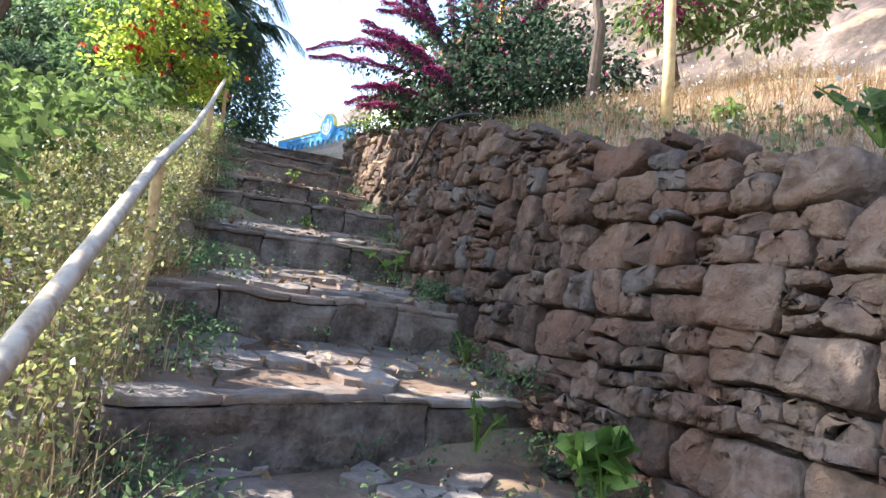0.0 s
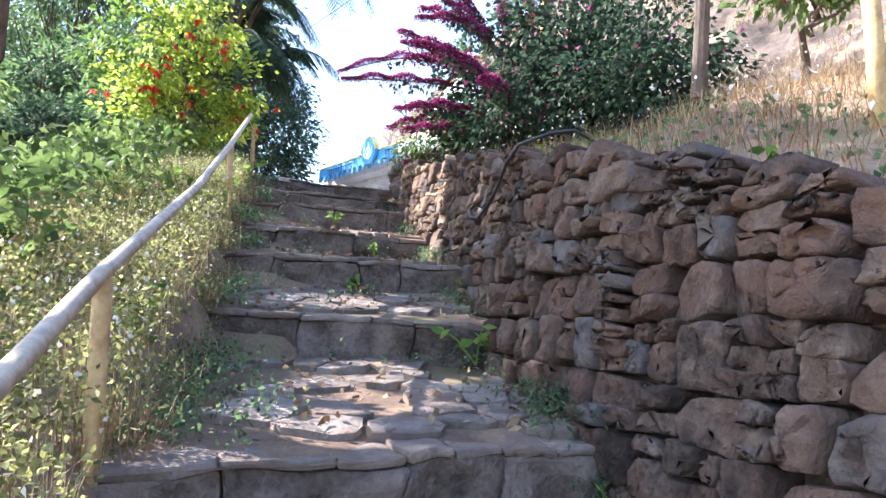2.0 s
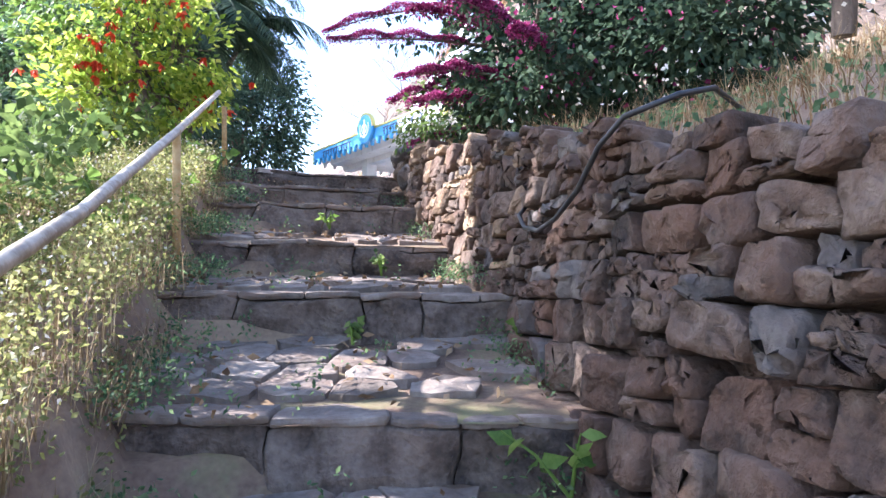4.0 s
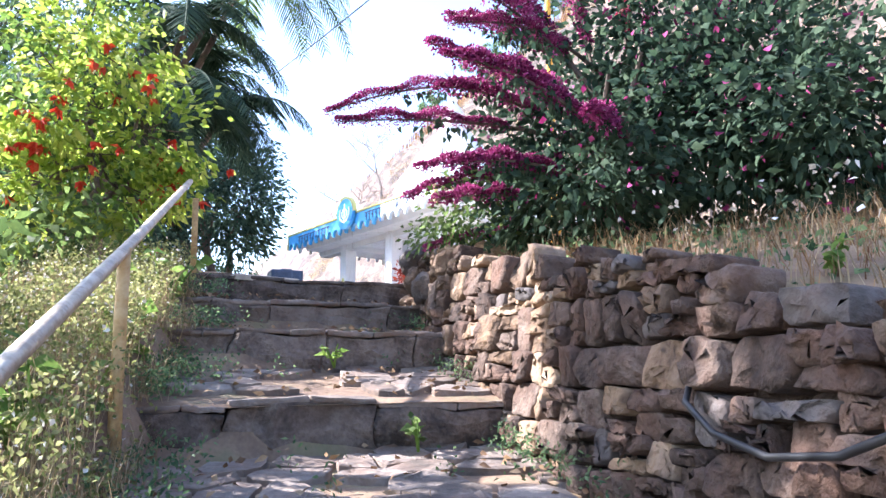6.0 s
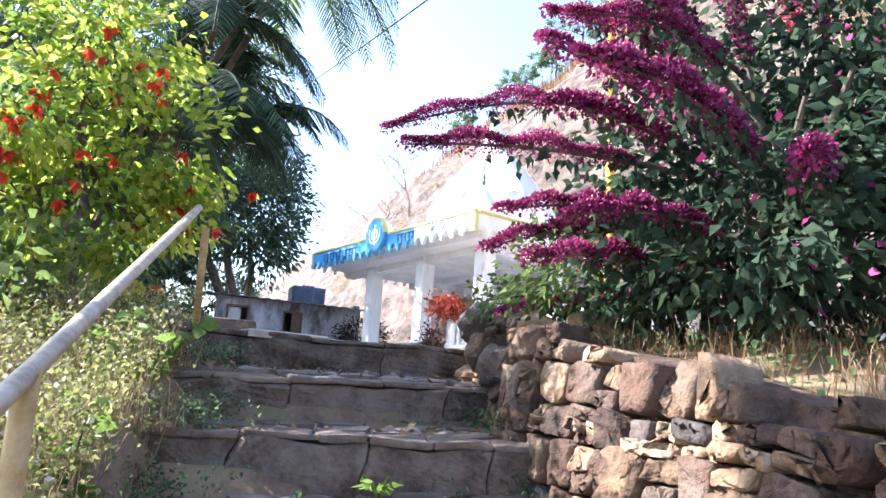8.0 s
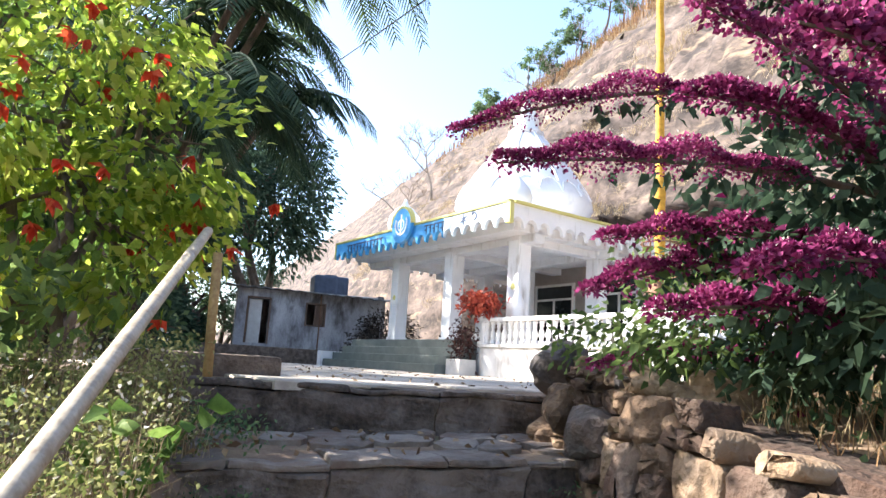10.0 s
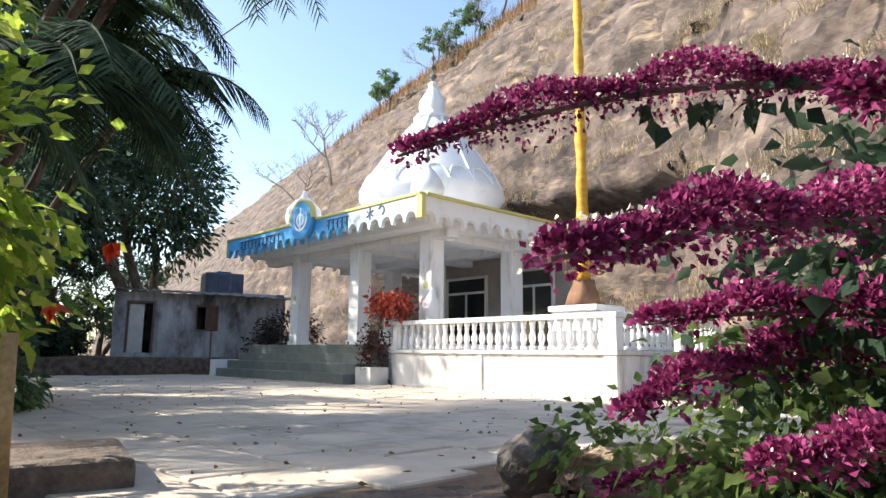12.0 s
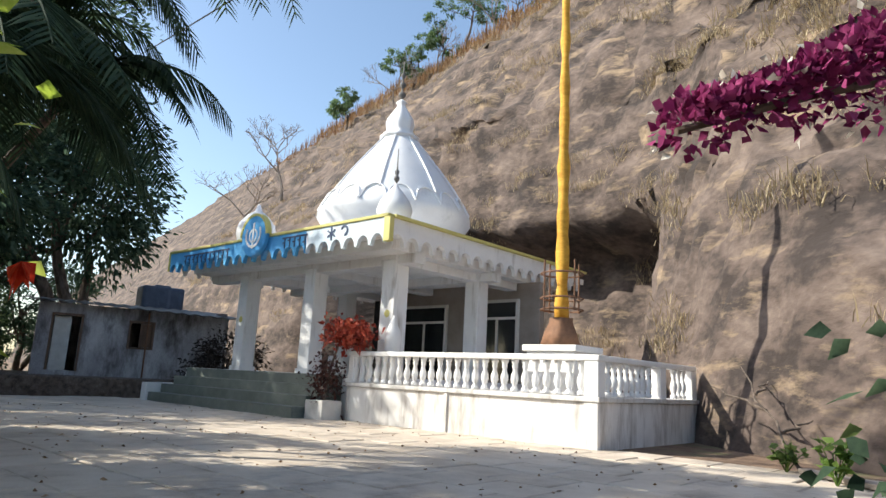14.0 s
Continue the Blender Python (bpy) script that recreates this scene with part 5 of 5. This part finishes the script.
CABLE = ((4.6, 27.0, 11.95), (4.85, 8.0, 7.15))
cable = thing("overhead_cable", "thin dark cable sagging over the court", "cable")
bm = bmesh.new()
tube(bm, [Vector(CABLE[0]).lerp(Vector(CABLE[1]), s) - Vector((0, 0, 0.1 * math.sin(math.pi * s))) for s in np.linspace(0, 1, 20)], 0.012, 5)
part("wire", bm, HOSE, cable)
branch = thing("fallen_branch", "dry fallen branch leaning at the foot of the cliff", "branch")
bm = bmesh.new()
for a, e in (((10.2, 12.9, 3.70), (12.0, 14.6, 4.9)), ((11.2, 13.8, 4.3), (11.5, 14.8, 4.6)), ((11.5, 14.1, 4.5), (12.2, 14.3, 4.7)), ((10.8, 13.4, 4.05), (11.6, 13.4, 4.2))):
    tree_limbs(bm, a, e, 0.022, 0.008, random.Random(3), 5, 0.06)
part("limb", bm, BARK, branch)
plank = thing("plank", "weathered wooden plank lying beside the cliff", "plank")
bm = bmesh.new()
box(bm, (-1.3, -0.08, 0), (1.3, 0.08, 0.05), 0.006, Matrix.Translation((9.5, 11.7, PLAZA + 0.01)) @ Matrix.Rotation(radians(60), 4, "Z"))
part("board", bm, PALEBARK, plank)
slab = thing("stone_slab", "rough dark stone slab lying beside the court edge", "slab")
bm = bmesh.new()
box(bm, (1.75, 11.6, 3.60), (2.75, 12.5, 3.80), 0.04)
part("slab", bm, STEP, slab)
for u, v, z in ((5.48, -0.25, 0), ):
    pot = on_shrine(thing("planter", "square white planter with dark red foliage", "planter"))
    boxpart("box", (5.22, -0.48, -0.02), (5.72, -0.02, 0.34), TERRA, pot, 0.015)
    c = np.array([5.47, -0.25, 0.75]) + RNG.normal(0, 1, (420, 3)) * np.array([0.17, 0.15, 0.22])
    leaves("dark_foliage", c, RNG.normal(0, 1, (420, 3)) + np.array([0, 0, 0.6]), 0.13, 0.05, leafy("dark_red_foliage", (0.03, 0.015, 0.012), (0.07, 0.03, 0.025), (0.12, 0.05, 0.04), 0.2), pot, 0.3)
    c = np.array([5.12, -0.05, 1.58]) + RNG.normal(0, 1, (900, 3)) * np.array([0.24, 0.2, 0.12])
    leaves("red_foliage", c, RNG.normal(0, 1, (900, 3)) + np.array([0, 0, 0.3]), 0.13, 0.07, CROTON, pot, 0.3, "bright red leaves on top")
    bm = bmesh.new()
    tube(bm, [(5.47, -0.25, 0.3), (5.42, -0.2, 0.9), (5.28, -0.08, 1.6)], [0.03, 0.025, 0.02], 7)
    part("stem", bm, BARK, pot)
sh = tree("dark_shrub", "dark dry shrub beside the shrine steps", (8.4, 27.0, 3.6), [(8.4, 27.0, 4.6)], [((8.4, 27.0, 4.75), (0.8, 0.6, 0.7)), ((7.9, 26.8, 4.35), (0.7, 0.5, 0.55)), ((7.4, 26.7, 4.0), (0.5, 0.4, 0.35))], leafy("dry_dark_leaf", (0.02, 0.016, 0.013), (0.05, 0.04, 0.034), (0.10, 0.08, 0.07), 0.15, 0.8), 4200, 0.12, 0.05, 0.05, seed=55, category="shrub")
n = 420
pl = np.stack([rg.uniform(1.5, 9.0, n), rg.uniform(11.0, 24, n), np.full(n, PLAZA + 0.012)], 1)
leaves("leaf_litter", pl, rg.normal(0, 1, (n, 3)) * np.array([1, 1, 0.1]), 0.05, 0.026, LITTER, label="dead leaves scattered on the paving", category="litter", kind="stuff", jitter=0.05)
st = []
while len(st) < 900:
    y = rg.uniform(0.0, 10.6)
    x = left_x(y) + (wall_x(y) - left_x(y)) * rg.beta(0.7, 0.7)
    st.append((x, y, tread_z(y) + 0.03))
leaves("step_litter", st, rg.normal(0, 1, (900, 3)) * np.array([1, 1, 0.25]), 0.055, 0.03, LITTER, label="dead leaves and bark on the stone treads", category="litter", kind="stuff", jitter=0.05)

foot = []
while len(foot) < 150:
    y = rg.uniform(1.5, 10.0)
    foot.append((wall_x(y) - abs(rg.normal(0, 0.10)), y, tread_z(y) + 0.02))
for y in rg.uniform(1.6, 4.6, 60):
    foot.append((wall_x(y) - abs(rg.normal(0, 0.16)), y, tread_z(y) + 0.02))
for y in rg.uniform(1.0, 10.5, 460):
    foot.append((left_x(y) + rg.normal(0.06, 0.14), y, tread_z(y) + 0.02))
for y in rg.uniform(1.0, 9.5, 60):
    foot.append((left_x(y) + (wall_x(y) - left_x(y)) * rg.uniform(0, 1), y, tread_z(y) + 0.01))
foot = np.repeat(np.array(foot), 16, axis=0)
foot[:, :2] += rg.normal(0, 0.045, (len(foot), 2))
foot[:, 2] += rg.uniform(0.0, 0.13, len(foot))
leaves("step_weeds", foot, rg.normal(0, 1, (len(foot), 3)) + np.array([0, 0, 0.4]), 0.03, 0.014, LEAF_BLUE, label="low grey-green weeds along the edges of the steps", category="weeds", kind="stuff")
ends = []
for y in rg.uniform(0.8, 10.6, 2600):
    ends.append((left_x(y) + rg.normal(-0.05, 0.07), y, tread_z(y) + 0.0))
blades("edge_grass", np.array(ends), 0.22, 0.0022, STRAW, lean=0.6, label="dry grass hanging over the step ends", category="grass")

# ---- stone wall, steps and paving: pieces last ----
rs = np.random.default_rng(5)
wall = mesh_object("stone_wall", [q for y in np.arange(-2, 10.51, 0.25) for q in ((wall_x(y) + 0.07, y, tread_z(y) - 0.4), (wall_x(y) + 0.09 + 0.16 * (wall_top(y) - tread_z(y)), y, wall_top(y) - 0.03), (wall_x(y) + 0.55, y, wall_top(y) - 0.02))],
                   [(3 * k + i, 3 * k + 3 + i, 3 * k + 4 + i, 3 * k + 1 + i) for k in range(50) for i in range(2)], STONE, label="dry-laid rubble stone retaining wall beside the steps", category="wall", kind="structure")


def wall_place(s, h, out):
    """s runs along the wall (by y), h is true height."""
    zb = tread_z(s)
    e = 0.05
    t = Vector((wall_x(s + e) - wall_x(s - e), 2 * e, 0)).normalized()
    nrm = Vector((-t.y, t.x, 0.1))
    return Vector((wall_x(s) + 0.16 * (h - zb + 0.1), s, h)) + nrm * (out + 0.03)


def rubble(s0, s1, h0, h1):
    """Random rubble: bands of stones, each stretch either one tall stone or two or three thin layers."""
    out, h, band = [], h0, 0
    while h < h1:
        tall = rs.uniform(0.14, 0.23)
        edge = lambda s, n: 0.035 * noise.noise((s * 1.3, n * 7.1, 0)) + 0.02 * noise.noise((s * 5, n * 3.3, 2))
        x = s0 + rs.uniform(0, 0.2)
        while x < s1:
            kind = rs.random()
            w = (rs.uniform(0.14, 0.36) if kind < 0.4 else rs.uniform(0.14, 0.30)) * (0.88 if x < 4 else 0.92)
            layers = 1 if kind < (0.3 if x < 4 else 0.48) else 2 if kind < 0.92 else 3
            levels = np.r_[0, np.cumsum(rs.uniform(0.6, 1.4, layers))]
            levels = levels / levels[-1]
            for lo, hi in zip(levels, levels[1:]):
                cuts = [0, 1] if layers == 1 or w < 0.22 or rs.random() < 0.5 else [0, rs.uniform(0.35, 0.65), 1]
                for ca, cb in zip(cuts, cuts[1:]):
                    quad = []
                    for u, l in ((ca, lo), (cb, lo), (cb, hi), (ca, hi)):
                        sx = x + w * u + rs.uniform(-0.022, 0.022)
                        e = edge(sx, band) * (1 - l) + edge(sx, band + 1) * l
                        quad.append(np.array([sx, h + tall * l + e + rs.uniform(-0.018, 0.018)]))
                    # knock off a corner now and then
                    if rs.random() < 0.8:
                        i = rs.integers(4)
                        p, a_, b_ = quad[i], quad[i - 1], quad[(i + 1) % 4]
                        cut = rs.uniform(0.2, 0.45)
                        quad[i:i + 1] = [p + (a_ - p) * cut, p + (b_ - p) * cut * rs.uniform(0.6, 1.2)]
                    out.append((sum(quad) / len(quad), quad))
            x += w
        h += tall
        band += 1
    return out


chosen = [(q, c) for q, c in rubble(-2.0, 10.6, -0.9, 4.4) if tread_z(q[0]) - 0.14 < q[1] and max(p[1] for p in c) < wall_top(q[0]) + 0.085 and -1.8 < q[0] < 10.5]
rest_v, rest_f = [], []
for k, (q, c) in enumerate(sorted(chosen, key=lambda a: -a[0][0])):
    v, f = stone_mesh(c, wall_place, 0.14, rs.uniform(0.01, 0.06), 0.005, rs, 18, 0.14)
    ochre = smooth(5.6, 8.6, q[0]) * 0.6
    mat = STONE_OCHRE if rs.random() < ochre else STONE_GREY if rs.random() < 0.09 else STONE
    if k < 480:
        mesh_object("stone", v, f, mat, wall, smooth=True)
    else:
        f = [tuple(i + len(rest_v) for i in g) for g in f]
        rest_v += v
        rest_f += f
if rest_v:
    mesh_object("stones", rest_v, rest_f, STONE, wall, smooth=True, kind="stuff")
# large loose rocks at the wall's upper end
for k, (c, r) in enumerate((((4.22, 10.42, 3.82), (0.20, 0.16, 0.17)), ((4.12, 10.22, 3.62), (0.16, 0.15, 0.14)), ((4.42, 10.30, 3.80), (0.17, 0.15, 0.12)), ((4.30, 9.9, 3.78), (0.20, 0.19, 0.12)), ((4.38, 10.52, 3.58), (0.20, 0.14, 0.16)), ((4.22, 10.5, 3.40), (0.18, 0.13, 0.15)), ((4.7, 10.5, 3.75), (0.2, 0.18, 0.13)), ((4.15, 9.55, 3.72), (0.16, 0.18, 0.11)), ((4.38, 9.40, 3.72), (0.19, 0.17, 0.13)), ((4.05, 9.86, 3.52), (0.15, 0.18, 0.14)), ((4.22, 10.12, 3.48), (0.14, 0.17, 0.15)), ((4.02, 9.30, 3.56), (0.15, 0.18, 0.12)))):
    bm = bmesh.new()
    bmesh.ops.create_icosphere(bm, subdivisions=3, radius=1)
    for v in bm.verts:
        d = 1 + 0.35 * noise.noise(v.co * 1.3 + Vector((k * 5, 0, 0))) + 0.12 * noise.noise(v.co * 3.5 + Vector((k, 3, 0)))
        v.co = Vector((v.co.x * r[0] * d + c[0], v.co.y * r[1] * d + c[1], v.co.z * r[2] * d + c[2]))
    part("boulder", bm, STONE_GREY if k in (0, 6, 9) else STONE_OCHRE, wall)

stairs = thing("stone_stairs", "worn rough-stone steps with sloping earthy treads", "stairs", kind="structure")
for k, (z, a, b) in enumerate(STEPS):
    A, B = Vector((*a, 0)), Vector((*b, 0))
    A += (A - B).normalized() * 0.10
    B += (B - A).normalized() * 0.10
    run, w = (B - A).normalized(), (B - A).length
    back = Vector((-run.y, run.x, 0))
    low = STEPS[k - 1][0] if k else z - 0.4
    foot = low - 0.05
    x = 0.0
    n = 2 if k == len(STEPS) - 1 else 4 if k % 2 else 3
    cuts = np.cumsum(np.r_[0, rs.uniform(0.6, 1.4, n)])
    cuts = cuts / cuts[-1] * w

    def rough_box(lo, hi, bevel, cuts_, mat, name, amount):
        bm = bmesh.new()
        box(bm, lo, hi, bevel)
        bmesh.ops.subdivide_edges(bm, edges=[e for e in bm.edges if e.calc_length() > 0.09], cuts=cuts_, use_grid_fill=True)
        for v in bm.verts:
            q = A + run * v.co.x + back * v.co.y
            p3 = Vector((q.x, q.y, v.co.z))
            p3 += Vector((noise.noise(p3 * 5), noise.noise(p3 * 5 + Vector((9, 0, 0))), 0.6 * noise.noise(p3 * 4 + Vector((0, 9, 0))))) * amount
            p3 += Vector((noise.noise(p3 * 17), noise.noise(p3 * 17 + Vector((9, 0, 0))), 0.7 * noise.noise(p3 * 17))) * 0.016
            v.co = p3
        return part(name, bm, mat, stairs)

    for c0, c1 in zip(cuts, cuts[1:]):
        dz, dy = rs.uniform(-0.018, 0.012), rs.uniform(-0.02, 0.02)
        rough_box((c0 + 0.002, dy, foot), (c1 - 0.002, 0.36, z + dz - 0.035), 0.02, 5, STEP, "block", 0.06)
        m = c0 + (c1 - c0) * rs.uniform(0.35, 0.65)
        for a0, a1 in (((c0, m), (m, c1)) if c1 - c0 > 0.36 else ((c0, c1),)):
            rough_box((a0 + 0.003, dy - 0.004, z + dz - 0.034), (a1 - 0.003, 0.36, z + dz + rs.uniform(-0.006, 0.006)), 0.014, 3, STEP if k == len(STEPS) - 1 else FLAG, "cap_stone", 0.030)
    if k == len(STEPS) - 1:
        continue
    # flagstones of the tread, laid in earth
    nz, na, nb = STEPS[k + 1]
    NA, NB = Vector((*na, 0)), Vector((*nb, 0))
    depth = ((NA + NB) / 2 - (A + B) / 2).dot(back)
    rise = max(0.0, nz - 0.25 - z)
    core = bmesh.new()
    for i in range(9):
        for j in range(7):
            s, t = i / 8, j / 6
            q = A.lerp(B, s).lerp(NA.lerp(NB, s) + back * 0.06, t)
            core.verts.new((q.x, q.y, z + rise * t - 0.024 + 0.012 * noise.noise((q.x * 4, q.y * 4, 0))))
    core.verts.ensure_lookup_table()
    for i in range(8):
        for j in range(6):
            core.faces.new([core.verts[i * 7 + j], core.verts[(i + 1) * 7 + j], core.verts[(i + 1) * 7 + j + 1], core.verts[i * 7 + j + 1]])
    part("tread_earth", core, SOIL, stairs)
    cp = []
    for u in np.arange(0.1, w, 0.30):
        for t in np.arange(0.12, depth + 0.1, 0.24):
            cp.append((u + rs.uniform(-0.13, 0.13), t + rs.uniform(-0.10, 0.10)))
    for q, poly in zip(cp, cell_polygons(cp, 0.32, 1.3)):
        if len(poly) < 3 or not (0.02 < q[0] < w - 0.05 and 0.3 < q[1] < depth) or rs.random() < 0.25:
            continue

        def lay(u, t, out, A=A, B=B, NA=NA, NB=NB, w=w, depth=depth, z=z, rise=rise):
            p3 = A.lerp(B, u / w).lerp(NA.lerp(NB, u / w), min(1.0, max(0, t / depth)))
            return Vector((p3.x, p3.y, z + rise * min(1.05, t / depth) + out))
        v, f = stone_mesh(poly, lay, 0.06, rs.uniform(0.002, 0.008), 0.007, rs, 10, 0.03)
        mesh_object("flagstone", v, f, FLAG, stairs)

# paving of the court, laid parallel to the shrine
paving = mesh_object("paving", [(1.0, 10.95, PLAZA - 0.02), (4.6, 10.75, PLAZA - 0.02), (12.5, 11.2, PLAZA - 0.02), (16.5, 18, PLAZA - 0.02), (16.5, 27.4, PLAZA - 0.02), (0.2, 27.4, PLAZA - 0.02), (0.6, 14, PLAZA - 0.02)], [(0, 1, 2, 3, 4, 5, 6)], SOIL, label="sunlit court of irregular pale paving slabs", category="pavement", kind="structure")
slabs = []
size = 0.62
for i in range(-14, 30):
    for j in range(-24, 4):
        u, v = i * size + rs.uniform(-0.01, 0.01) + (j % 2) * 0.2, j * size
        c = SHRINE @ Vector((u, v, 0))
        if 1.0 < c.x < 12.0 and 11.05 < c.y < 27.2 and v < 0.2 and c.x < rock_foot(c.y) + 0.3 and (c.x > 2.3 or c.y > 12.8) and not (c.x > 4.5 and c.y < 11.4):
            slabs.append((c.y, u, v))
slabs.sort()
rest_v, rest_f = [], []
for k, (_, u, v) in enumerate(slabs):
    g, h = 0.008, rs.uniform(-0.006, 0.006)
    a, b = u - size / 2 + g, u + size / 2 - g
    c, d = v - size / 2 + g, v + size / 2 - g
    top = [(a + 0.012, c + 0.012, h), (b - 0.012, c + 0.012, h + rs.uniform(-0.004, 0.004)), (b - 0.012, d - 0.012, h), (a + 0.012, d - 0.012, h + rs.uniform(-0.004, 0.004))]
    vs = [SHRINE @ Vector(q) for q in ((a, c, -0.05), (b, c, -0.05), (b, d, -0.05), (a, d, -0.05), (a, c, h - 0.01), (b, c, h - 0.01), (b, d, h - 0.01), (a, d, h - 0.01), *top)]
    f = [(0, 1, 5, 4), (1, 2, 6, 5), (2, 3, 7, 6), (3, 0, 4, 7), (4, 5, 9, 8), (5, 6, 10, 9), (6, 7, 11, 10), (7, 4, 8, 11), (8, 9, 10, 11)]
    if k < 300:
        mesh_object("paving_slab", vs, f, PAVER, paving)
    else:
        rest_f += [tuple(i + len(rest_v) for i in q) for q in f]
        rest_v += vs
mesh_object("far_slabs", rest_v, rest_f, PAVER, paving, kind="stuff")
